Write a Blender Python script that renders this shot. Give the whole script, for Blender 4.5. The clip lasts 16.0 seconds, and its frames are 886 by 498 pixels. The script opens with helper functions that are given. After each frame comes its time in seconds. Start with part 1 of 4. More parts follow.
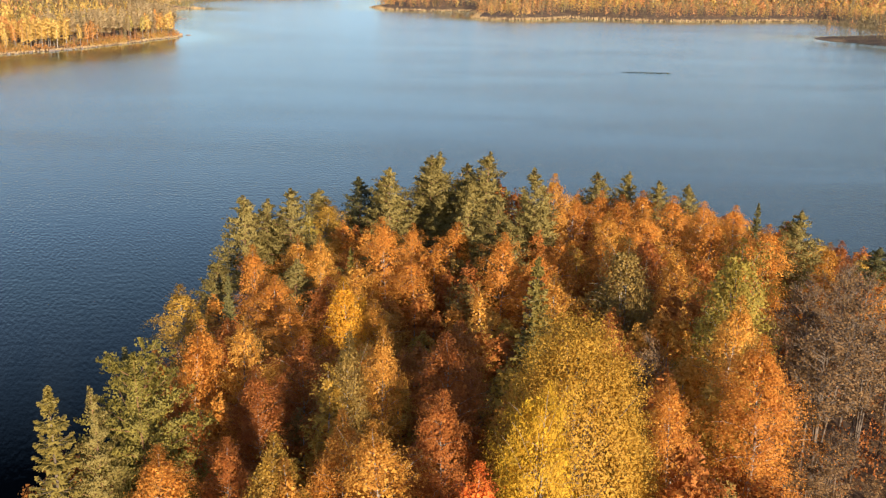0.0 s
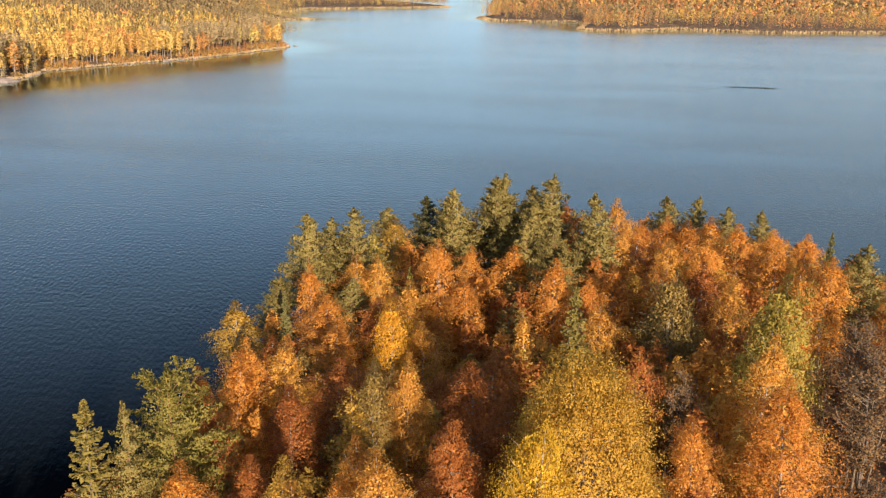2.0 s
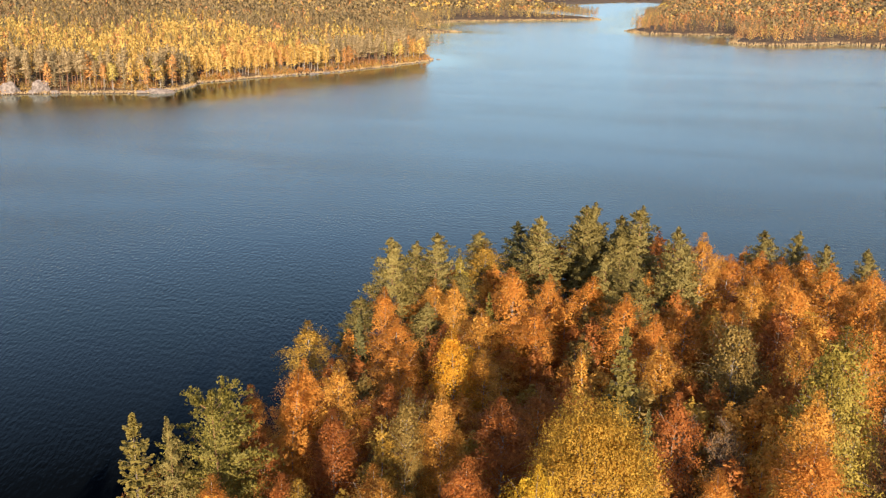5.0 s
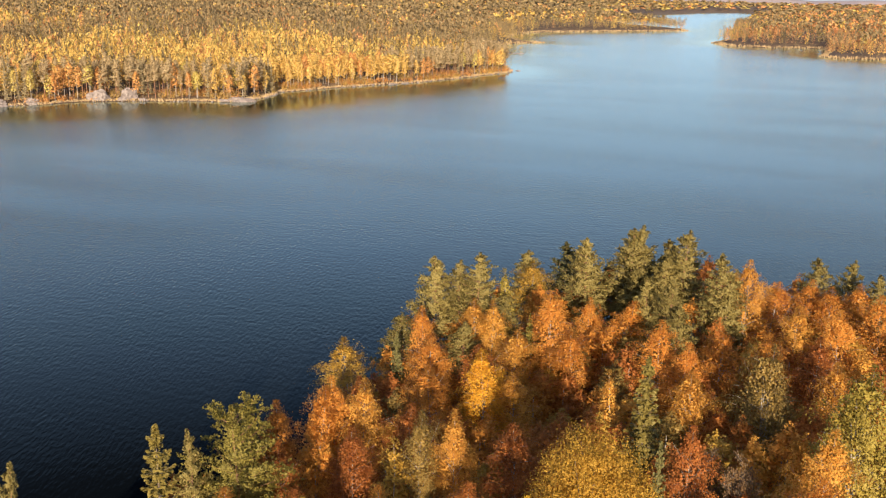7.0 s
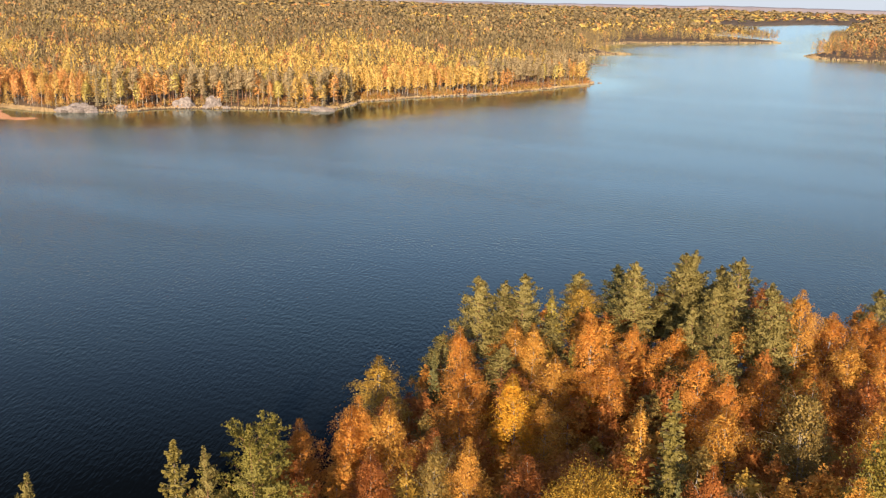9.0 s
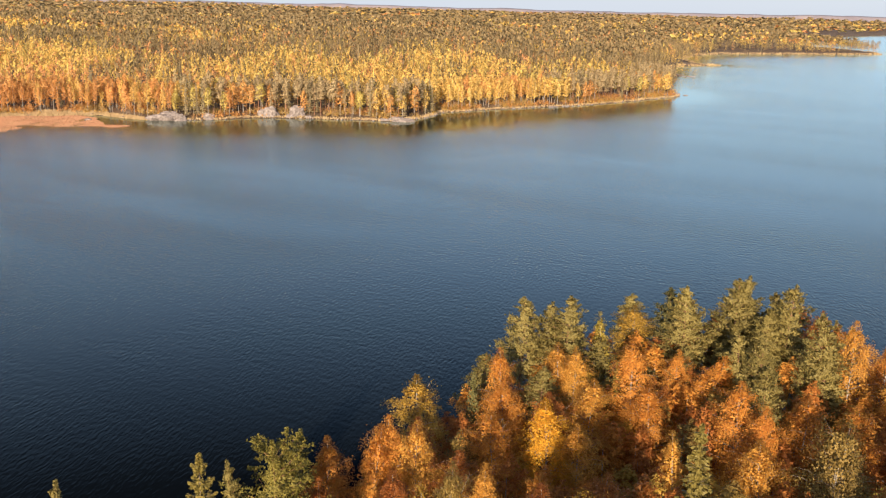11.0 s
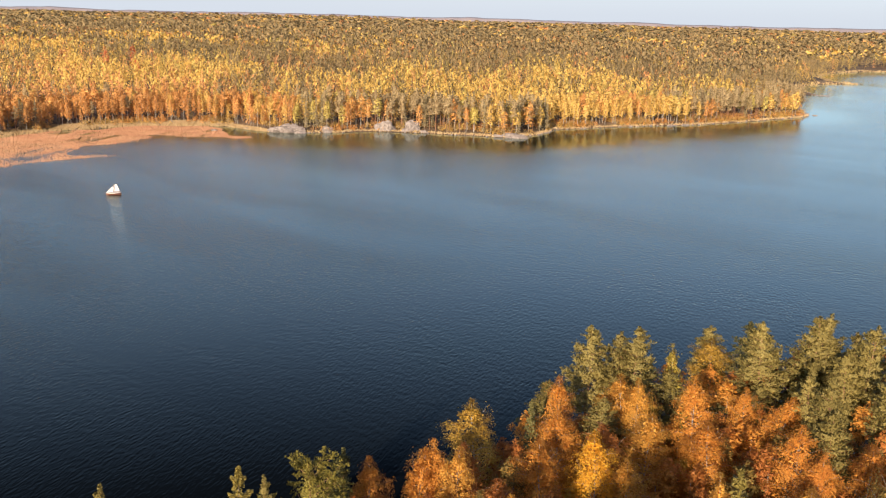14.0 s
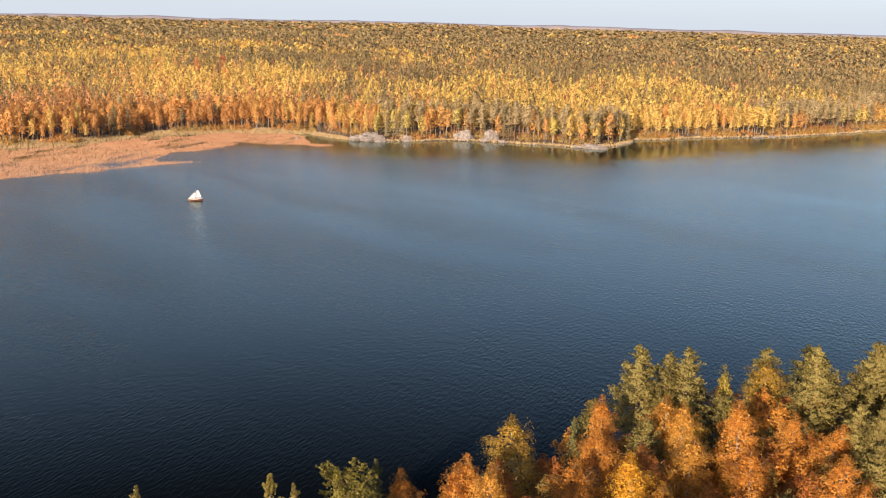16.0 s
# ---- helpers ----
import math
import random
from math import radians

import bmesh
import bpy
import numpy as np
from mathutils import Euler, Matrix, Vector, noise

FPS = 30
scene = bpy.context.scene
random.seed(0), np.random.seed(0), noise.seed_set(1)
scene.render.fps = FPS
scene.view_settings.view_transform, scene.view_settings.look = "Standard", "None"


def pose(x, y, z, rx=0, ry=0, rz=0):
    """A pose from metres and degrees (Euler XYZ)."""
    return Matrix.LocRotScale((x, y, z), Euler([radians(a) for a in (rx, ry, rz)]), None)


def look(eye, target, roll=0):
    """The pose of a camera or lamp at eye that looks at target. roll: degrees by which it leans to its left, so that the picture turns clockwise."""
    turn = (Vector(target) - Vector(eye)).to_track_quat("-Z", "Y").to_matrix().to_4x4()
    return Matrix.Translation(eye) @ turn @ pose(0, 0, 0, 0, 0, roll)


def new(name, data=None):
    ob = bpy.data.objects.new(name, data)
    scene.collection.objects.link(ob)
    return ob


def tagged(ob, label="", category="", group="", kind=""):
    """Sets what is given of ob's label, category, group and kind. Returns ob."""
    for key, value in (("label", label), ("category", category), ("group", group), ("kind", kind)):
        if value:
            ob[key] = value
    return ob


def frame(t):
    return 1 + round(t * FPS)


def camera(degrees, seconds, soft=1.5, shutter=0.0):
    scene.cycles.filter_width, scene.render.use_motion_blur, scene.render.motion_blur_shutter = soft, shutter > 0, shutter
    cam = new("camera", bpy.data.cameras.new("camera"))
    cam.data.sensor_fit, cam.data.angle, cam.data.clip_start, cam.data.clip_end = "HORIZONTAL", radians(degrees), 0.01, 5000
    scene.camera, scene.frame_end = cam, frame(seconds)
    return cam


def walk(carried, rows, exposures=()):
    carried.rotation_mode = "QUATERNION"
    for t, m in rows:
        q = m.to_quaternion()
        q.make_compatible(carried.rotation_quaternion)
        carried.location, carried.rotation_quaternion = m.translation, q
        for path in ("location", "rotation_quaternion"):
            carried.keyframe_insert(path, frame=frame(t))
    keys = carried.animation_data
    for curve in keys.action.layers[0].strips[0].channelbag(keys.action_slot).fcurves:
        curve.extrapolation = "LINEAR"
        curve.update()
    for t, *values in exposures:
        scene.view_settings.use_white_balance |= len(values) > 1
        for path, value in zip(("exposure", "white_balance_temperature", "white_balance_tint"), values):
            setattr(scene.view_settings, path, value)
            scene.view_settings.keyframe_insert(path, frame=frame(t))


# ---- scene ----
cam = camera(50.50, 16.0, soft=1.2)
PATH = [
    (0, (-0.19, 0.68, 48.24), (-0.03, 96.53, 19.73), 1.40),
    (0.5, (1.12, 0.53, 48.81), (-1.35, 96.38, 20.43), 1.41),
    (1, (2.48, 0.34, 49.30), (-2.72, 96.14, 21.11), 1.40),
    (1.5, (3.89, 0.20, 49.78), (-4.10, 95.87, 21.78), 1.32),
    (2, (5.32, 0.03, 50.30), (-5.51, 95.45, 22.43), 1.18),
    (2.5, (6.72, -0.14, 50.83), (-6.89, 94.95, 23.05), 1.09),
    (3, (8.11, -0.31, 51.34), (-8.26, 94.38, 23.65), 1.06),
    (3.5, (9.43, -0.37, 51.79), (-9.64, 93.83, 24.21), 1.04),
    (4, (10.75, -0.28, 52.20), (-10.73, 93.45, 24.76), 1.02),
    (6.5, (17.19, 0.43, 54.33), (-15.08, 91.28, 27.77), 0.97),
    (7, (18.32, 0.56, 54.81), (-15.93, 90.73, 28.42), 1.11),
    (7.5, (19.40, 1.04, 55.20), (-16.83, 90.48, 28.96), 1.27),
    (8, (20.38, 1.76, 55.50), (-17.89, 90.39, 29.43), 1.36),
    (8.5, (21.41, 2.41, 55.86), (-18.90, 90.19, 29.99), 1.39),
    (9, (22.52, 2.93, 56.23), (-19.85, 89.79, 30.55), 1.36),
    (11.5, (28.24, 5.22, 58.39), (-24.13, 86.69, 33.49), 1.40),
    (12, (29.25, 5.76, 58.72), (-24.96, 86.07, 33.97), 1.45),
    (12.5, (30.24, 6.29, 59.00), (-25.77, 85.41, 34.44), 1.47),
    (13, (31.28, 6.84, 59.29), (-26.55, 84.70, 34.93), 1.50),
    (13.5, (32.25, 7.36, 59.58), (-27.26, 83.99, 35.36), 1.55),
    (14, (33.22, 7.86, 59.91), (-28.01, 83.17, 35.86), 1.52),
    (14.5, (34.24, 8.34, 60.27), (-28.75, 82.22, 36.32), 1.47),
    (15, (35.26, 8.89, 60.64), (-29.52, 81.24, 36.80), 1.45),
    (15.5, (36.30, 9.48, 60.97), (-30.26, 80.24, 37.28), 1.42),
    (16, (37.28, 10.12, 61.26), (-30.80, 79.49, 37.74), 1.44),
]
walk(cam, [(t, look(e, g, r)) for t, e, g, r in PATH], exposures=((0, 1.2, 6060, 13), (16, 1.2, 6060, 13)))

# ---- world, sun, exposure ----
SUN_EL, SUN_AZ = 16.0, (0.34, -0.94)          # height in degrees; level direction towards the sun
world = bpy.data.worlds.new("sky")
scene.world = world
world.use_nodes = True
wn = world.node_tree.nodes
sky = wn.new("ShaderNodeTexSky")
sky.sky_type, sky.sun_disc = "NISHITA", False
sky.sun_elevation = radians(SUN_EL)
sky.sun_rotation = math.atan2(SUN_AZ[0], SUN_AZ[1])
sky.air_density, sky.dust_density, sky.ozone_density, sky.altitude = 0.72, 0.9, 1.3, 200
wn["Background"].inputs["Strength"].default_value = 0.105
# low autumn haze: the sky pales to grey-lavender towards the horizon all round
wl = world.node_tree.links
way, axes = wn.new("ShaderNodeTexCoord"), wn.new("ShaderNodeSeparateXYZ")
fade, power, haze = wn.new("ShaderNodeMath"), wn.new("ShaderNodeMath"), wn.new("ShaderNodeMix")
fade.operation, power.operation, haze.data_type = "MULTIPLY", "POWER", "RGBA"
wl.new(way.outputs["Generated"], axes.inputs[0])
wl.new(axes.outputs["Z"], fade.inputs[0])
fade.inputs[1].default_value = 3.6
power.inputs[0].default_value = 0.37
wl.new(fade.outputs[0], power.inputs[1])
power.use_clamp = True
wl.new(power.outputs[0], haze.inputs["Factor"])
wl.new(sky.outputs[0], haze.inputs["A"])
haze.inputs["B"].default_value = (2.95, 3.1, 3.18, 1)
wl.new(haze.outputs["Result"], wn["Background"].inputs["Color"])

sun_data = bpy.data.lights.new("sun", "SUN")
sun_data.energy, sun_data.angle, sun_data.color = 5.0, radians(0.6), (1.0, 0.81, 0.58)
sun = new("sun", sun_data)
ce = math.cos(radians(SUN_EL))
sun.matrix_world = look((SUN_AZ[0] * ce * 300, SUN_AZ[1] * ce * 300, math.sin(radians(SUN_EL)) * 300), (0, 0, 0))


# ---- materials ----
def material(name):
    m = bpy.data.materials.new(name)
    m.use_nodes = True
    m.node_tree.nodes.clear()
    return m, m.node_tree.nodes, m.node_tree.links


def ramp(nodes, stops):
    r = nodes.new("ShaderNodeValToRGB")
    while len(r.color_ramp.elements) < len(stops):
        r.color_ramp.elements.new(0.5)
    for el, (p, c) in zip(r.color_ramp.elements, stops):
        el.position, el.color = p, (*c, 1)
    return r


def noise_tex(nodes, links, coord, scale, detail=3.0, rough=0.55):
    n = nodes.new("ShaderNodeTexNoise")
    n.inputs["Scale"].default_value, n.inputs["Detail"].default_value = scale, detail
    n.inputs["Roughness"].default_value = rough
    links.new(coord, n.inputs["Vector"])
    return n


def leaf_material(name, dark, mid, light, through_light=0.4, clump=1.3, spread=0.3, by_tree=0.3, patchy=0.8):
    """Foliage: three tones by leaf, by clump and by tree, part of the light passing through."""
    m, n, l = material(name)
    out = n.new("ShaderNodeOutputMaterial")
    geo, info = n.new("ShaderNodeNewGeometry"), n.new("ShaderNodeObjectInfo")
    patch = noise_tex(n, l, geo.outputs["Position"], clump, 2.0)
    a = n.new("ShaderNodeMath"); a.operation = "MULTIPLY_ADD"
    l.new(geo.outputs["Random Per Island"], a.inputs[0]); a.inputs[1].default_value = spread
    b = n.new("ShaderNodeMath"); b.operation = "MULTIPLY_ADD"
    l.new(patch.outputs["Fac"], b.inputs[0]); b.inputs[1].default_value, b.inputs[2].default_value = patchy, 0.16 - patchy / 2
    l.new(b.outputs[0], a.inputs[2])
    c = n.new("ShaderNodeMath"); c.operation = "MULTIPLY_ADD"
    l.new(info.outputs["Random"], c.inputs[0]); c.inputs[1].default_value = by_tree
    l.new(a.outputs[0], c.inputs[2])
    tone, e = n.new("ShaderNodeAttribute"), n.new("ShaderNodeMath")
    tone.attribute_name, e.operation = "tone", "MULTIPLY_ADD"
    l.new(tone.outputs["Fac"], e.inputs[0]); e.inputs[1].default_value = 0.42
    l.new(c.outputs[0], e.inputs[2])
    r = ramp(n, [(0.05, dark), (0.5, mid), (0.95, light)])
    l.new(e.outputs[0], r.inputs[0])
    d, t, mix = n.new("ShaderNodeBsdfPrincipled"), n.new("ShaderNodeBsdfTranslucent"), n.new("ShaderNodeMixShader")
    d.inputs["Roughness"].default_value = 0.6
    d.inputs["Specular IOR Level"].default_value = 0.25
    l.new(r.outputs[0], d.inputs["Base Color"]); l.new(r.outputs[0], t.inputs["Color"])
    mix.inputs[0].default_value = through_light
    l.new(d.outputs[0], mix.inputs[1]); l.new(t.outputs[0], mix.inputs[2])
    l.new(mix.outputs[0], out.inputs["Surface"])
    return m


def bark_material(name, stops, scale, stretch=(1, 1, 1), bump=0.4):
    m, n, l = material(name)
    out, p = n.new("ShaderNodeOutputMaterial"), n.new("ShaderNodeBsdfPrincipled")
    tc, mp = n.new("ShaderNodeTexCoord"), n.new("ShaderNodeMapping")
    mp.inputs["Scale"].default_value = stretch
    l.new(tc.outputs["Object"], mp.inputs["Vector"])
    t = noise_tex(n, l, mp.outputs[0], scale, 5.0, 0.65)
    r = ramp(n, stops)
    l.new(t.outputs["Fac"], r.inputs[0]); l.new(r.outputs[0], p.inputs["Base Color"])
    p.inputs["Roughness"].default_value = 0.85
    bp = n.new("ShaderNodeBump"); bp.inputs["Strength"].default_value = bump; bp.inputs["Distance"].default_value = 0.03
    l.new(t.outputs["Fac"], bp.inputs["Height"]); l.new(bp.outputs[0], p.inputs["Normal"])
    l.new(p.outputs[0], out.inputs["Surface"])
    return m


LEAF = {
    "orange": leaf_material("orange_birch_leaves", (0.34, 0.115, 0.022), (0.63, 0.275, 0.043), (0.77, 0.42, 0.085), 0.45),
    "rust": leaf_material("rust_leaves", (0.19, 0.056, 0.017), (0.40, 0.142, 0.031), (0.57, 0.245, 0.052), 0.45),
    "amber": leaf_material("amber_birch_leaves", (0.36, 0.16, 0.03), (0.66, 0.34, 0.055), (0.79, 0.48, 0.10), 0.45),
    "yellow": leaf_material("yellow_leaves", (0.36, 0.195, 0.016), (0.66, 0.41, 0.028), (0.80, 0.56, 0.06)),
    "saffron": leaf_material("saffron_leaves", (0.42, 0.19, 0.018), (0.74, 0.385, 0.03), (0.84, 0.53, 0.06), 0.45),
    "gold": leaf_material("golden_leaves", (0.25, 0.14, 0.022), (0.50, 0.30, 0.045), (0.66, 0.44, 0.09)),
    "olive": leaf_material("olive_leaves", (0.15, 0.10, 0.028), (0.31, 0.205, 0.05), (0.45, 0.30, 0.08)),
    "lime": leaf_material("lime_leaves", (0.16, 0.125, 0.022), (0.36, 0.27, 0.045), (0.52, 0.39, 0.075)),
    "tan": leaf_material("withered_leaves", (0.13, 0.07, 0.03), (0.25, 0.148, 0.06), (0.37, 0.235, 0.10)),
    "dome": leaf_material("aspen_leaves", (0.32, 0.175, 0.022), (0.58, 0.34, 0.042), (0.74, 0.48, 0.08), 0.45),
    "red": leaf_material("red_leaves", (0.46, 0.07, 0.02), (0.72, 0.19, 0.032), (0.80, 0.36, 0.05)),
    "pine": leaf_material("pine_needles", (0.14, 0.11, 0.032), (0.27, 0.212, 0.06), (0.38, 0.30, 0.09), 0.35, 0.8, 0.2, 0.3, 0.6),
    "green": leaf_material("young_pine_needles", (0.15, 0.125, 0.025), (0.31, 0.25, 0.048), (0.43, 0.34, 0.08), 0.3, 0.8, 0.2, 0.3, 0.6),
    "spruce": leaf_material("spruce_needles", (0.07, 0.068, 0.026), (0.145, 0.13, 0.042), (0.23, 0.2, 0.065), 0.3),
    "fir": leaf_material("fir_needles", (0.10, 0.08, 0.02), (0.22, 0.17, 0.038), (0.34, 0.255, 0.062), 0.25, 0.8, 0.2, 0.3, 0.6),
    "straw": leaf_material("dry_reed", (0.28, 0.13, 0.07), (0.42, 0.215, 0.115), (0.52, 0.31, 0.17), 0.3, 0.1),
    "hay": leaf_material("dry_grass", (0.28, 0.185, 0.085), (0.42, 0.295, 0.145), (0.52, 0.385, 0.2), 0.3, 0.3),
}
BARK = {
    "birch": bark_material("birch_bark", [(0.35, (0.05, 0.04, 0.035)), (0.5, (0.28, 0.24, 0.19)), (0.8, (0.50, 0.44, 0.36))], 1.6, (1, 1, 3)),
    "pine": bark_material("pine_bark", [(0.3, (0.09, 0.05, 0.03)), (0.55, (0.24, 0.115, 0.055)), (0.8, (0.36, 0.18, 0.08))], 2.5, (2, 2, 0.7)),
    "grey": bark_material("grey_bark", [(0.3, (0.06, 0.043, 0.03)), (0.55, (0.13, 0.097, 0.068)), (0.8, (0.21, 0.165, 0.12))], 3.0, (2, 2, 0.8)),
}


def water_material():
    """Dark bog water; wind ripples at two sizes, calmer and rougher stretches."""
    m, n, l = material("lake_water")
    out, body, gloss, mix = n.new("ShaderNodeOutputMaterial"), n.new("ShaderNodeBsdfDiffuse"), n.new("ShaderNodeBsdfGlossy"), n.new("ShaderNodeMixShader")
    body.inputs["Color"].default_value = (0.003, 0.0042, 0.0055, 1)
    gloss.inputs["Color"].default_value = (0.86, 1.0, 0.98, 1)
    facing, fifth, share = n.new("ShaderNodeLayerWeight"), n.new("ShaderNodeMath"), n.new("ShaderNodeMath")
    facing.inputs["Blend"].default_value = 0.5
    fifth.operation, share.operation, share.use_clamp = "POWER", "MULTIPLY_ADD", True
    fifth.inputs[1].default_value = 5.0
    share.inputs[1].default_value, share.inputs[2].default_value = 1.13, -0.048
    l.new(facing.outputs["Facing"], fifth.inputs[0]); l.new(fifth.outputs[0], share.inputs[0])
    l.new(share.outputs[0], mix.inputs[0]); l.new(body.outputs[0], mix.inputs[1]); l.new(gloss.outputs[0], mix.inputs[2])
    geo, turn, mp = n.new("ShaderNodeNewGeometry"), n.new("ShaderNodeMapping"), n.new("ShaderNodeMapping")
    turn.inputs["Rotation"].default_value = (0, 0, radians(66))
    mp.inputs["Scale"].default_value = (0.34, 1.0, 1.0)
    l.new(geo.outputs["Position"], turn.inputs["Vector"])
    l.new(turn.outputs[0], mp.inputs["Vector"])
    rip = noise_tex(n, l, mp.outputs[0], 2.1, 2.0, 0.45)
    mp2 = n.new("ShaderNodeMapping")
    mp2.inputs["Rotation"].default_value = (0, 0, radians(-12))
    mp2.inputs["Scale"].default_value = (0.25, 1.0, 1.0)
    l.new(geo.outputs["Position"], mp2.inputs["Vector"])
    swell = noise_tex(n, l, mp2.outputs[0], 0.6, 2.0)
    calm = noise_tex(n, l, mp2.outputs[0], 0.022, 3.0)
    mr = n.new("ShaderNodeMapRange")
    mr.inputs["From Min"].default_value, mr.inputs["From Max"].default_value = 0.35, 0.65
    mr.inputs["To Min"].default_value, mr.inputs["To Max"].default_value = 0.45, 0.95
    l.new(calm.outputs["Fac"], mr.inputs["Value"])
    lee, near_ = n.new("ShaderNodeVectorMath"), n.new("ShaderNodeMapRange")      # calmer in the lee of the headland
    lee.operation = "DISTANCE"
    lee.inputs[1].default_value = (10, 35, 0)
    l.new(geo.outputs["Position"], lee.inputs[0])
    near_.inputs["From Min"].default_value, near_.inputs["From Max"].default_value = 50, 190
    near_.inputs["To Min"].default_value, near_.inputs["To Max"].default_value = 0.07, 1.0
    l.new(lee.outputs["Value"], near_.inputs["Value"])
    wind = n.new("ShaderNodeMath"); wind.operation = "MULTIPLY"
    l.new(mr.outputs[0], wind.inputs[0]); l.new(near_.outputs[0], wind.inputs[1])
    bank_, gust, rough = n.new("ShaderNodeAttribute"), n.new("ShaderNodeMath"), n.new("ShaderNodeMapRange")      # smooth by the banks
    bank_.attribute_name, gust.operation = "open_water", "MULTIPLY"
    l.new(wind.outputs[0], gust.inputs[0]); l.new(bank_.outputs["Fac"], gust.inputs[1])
    rough.inputs["To Min"].default_value, rough.inputs["To Max"].default_value = 0.05, 0.15
    l.new(bank_.outputs["Fac"], rough.inputs["Value"]); l.new(rough.outputs[0], gloss.inputs["Roughness"])
    add = n.new("ShaderNodeMath"); add.operation = "MULTIPLY_ADD"
    l.new(swell.outputs["Fac"], add.inputs[0]); add.inputs[1].default_value = 0.35
    l.new(rip.outputs["Fac"], add.inputs[2])
    bp = n.new("ShaderNodeBump"); bp.inputs["Distance"].default_value = 0.28
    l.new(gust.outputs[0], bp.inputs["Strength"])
    l.new(add.outputs[0], bp.inputs["Height"]); l.new(bp.outputs[0], gloss.inputs["Normal"])
    slight = n.new("ShaderNodeBump"); slight.inputs["Distance"].default_value = 0.17
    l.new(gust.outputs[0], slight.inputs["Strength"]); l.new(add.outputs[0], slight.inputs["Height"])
    l.new(slight.outputs[0], facing.inputs["Normal"])
    l.new(mix.outputs[0], out.inputs["Surface"])
    return m


def ground_material():
    """Forest floor: dead leaves, moss, dry grass and needles."""
    m, n, l = material("forest_floor")
    out, p = n.new("ShaderNodeOutputMaterial"), n.new("ShaderNodeBsdfPrincipled")
    geo = n.new("ShaderNodeNewGeometry")
    big = noise_tex(n, l, geo.outputs["Position"], 0.09, 4.0)
    fine = noise_tex(n, l, geo.outputs["Position"], 2.2, 5.0, 0.7)
    mixv = n.new("ShaderNodeMath"); mixv.operation = "MULTIPLY_ADD"
    l.new(fine.outputs["Fac"], mixv.inputs[0]); mixv.inputs[1].default_value = 0.6
    sub = n.new("ShaderNodeMath"); sub.operation = "MULTIPLY_ADD"
    l.new(big.outputs["Fac"], sub.inputs[0]); sub.inputs[1].default_value, sub.inputs[2].default_value = 0.9, -0.25
    l.new(sub.outputs[0], mixv.inputs[2])
    r = ramp(n, [(0.2, (0.035, 0.024, 0.014)), (0.45, (0.085, 0.048, 0.022)), (0.62, (0.14, 0.085, 0.036)), (0.85, (0.2, 0.135, 0.06))])
    l.new(mixv.outputs[0], r.inputs[0]); l.new(r.outputs[0], p.inputs["Base Color"])
    p.inputs["Roughness"].default_value = 0.95
    bp = n.new("ShaderNodeBump"); bp.inputs["Strength"].default_value, bp.inputs["Distance"].default_value = 0.6, 0.15
    l.new(fine.outputs["Fac"], bp.inputs["Height"]); l.new(bp.outputs[0], p.inputs["Normal"])
    l.new(p.outputs[0], out.inputs["Surface"])
    return m


STONE = bark_material("shore_granite", [(0.3, (0.085, 0.067, 0.055)), (0.5, (0.18, 0.143, 0.118)), (0.8, (0.3, 0.25, 0.215))], 0.9, (1, 1, 1), 0.6)
WATER, GROUND = water_material(), ground_material()


# ---- lie of the land ----
rng = np.random.default_rng(7)

LAKE = np.array([(-480, -1500), (-480, -60), (-452, 40), (-425, 120), (-409, 173), (-398, 200), (-410, 244), (-402, 288), (-374, 321),
                 (-349, 323), (-335, 328), (-318, 347), (-308, 367), (-284, 385), (-268, 393), (-244, 404), (-243, 429), (-249, 454),
                 (-240, 480), (-224, 514), (-207, 550), (-197, 590), (-186, 630), (-184, 668), (-198, 690), (-245, 770), (-268, 860),
                 (-242, 872), (-288, 930), (-302, 1040), (-270, 1085), (-303, 1096), (-350, 1190), (-372, 1300), (-355, 1400),
                 (-260, 1520), (-178, 1640), (-195, 1700), (-310, 1850), (-430, 2250), (-470, 2700), (-400, 3300), (-330, 3700),
                 (-180, 3750), (-110, 3300), (-150, 2700), (-142, 2150), (-110, 1700), (-84, 1350), (-95, 1230), (-80, 1180),
                 (-40, 1160), (5, 1175), (28, 1180), (36, 1120), (26, 1020), (40, 995), (80, 1000), (140, 1065), (221, 1040), (300, 1075),
                 (370, 1110), (445, 1150), (470, 900), (300, 815), (300, 790), (325, 770), (338, 700), (460, 680), (700, 640), (2200, 500), (2200, -1500)], float)
NESS = np.array([(-60, -1500), (-36, -60), (-32, 20), (-31, 40), (-28, 52), (-27, 64), (-25, 75), (-27, 86), (-26.5, 95), (-28.5, 107), (-25, 118),
                 (-21, 135), (-14, 141), (-4, 143), (8, 142), (20, 146), (32, 146), (45, 142), (54, 132), (61, 122), (75, 112),
                 (100, 100), (140, 80), (200, 50), (320, 0), (420, -300), (500, -1500)], float)


def signed(poly, x, y):
    """Distance to a polygon's edge, positive inside."""
    best, inside = np.full(x.shape, 1e18), np.zeros(x.shape, bool)
    for (ax, ay), (bx, by) in zip(poly, np.roll(poly, -1, 0)):
        dx, dy = bx - ax, by - ay
        t = np.clip(((x - ax) * dx + (y - ay) * dy) / (dx * dx + dy * dy), 0, 1)
        best = np.minimum(best, (x - ax - t * dx) ** 2 + (y - ay - t * dy) ** 2)
        if ay != by:
            inside ^= ((ay > y) != (by > y)) & (x < ax + (y - ay) * dx / dy)
    return np.where(inside, 1, -1) * np.sqrt(best)


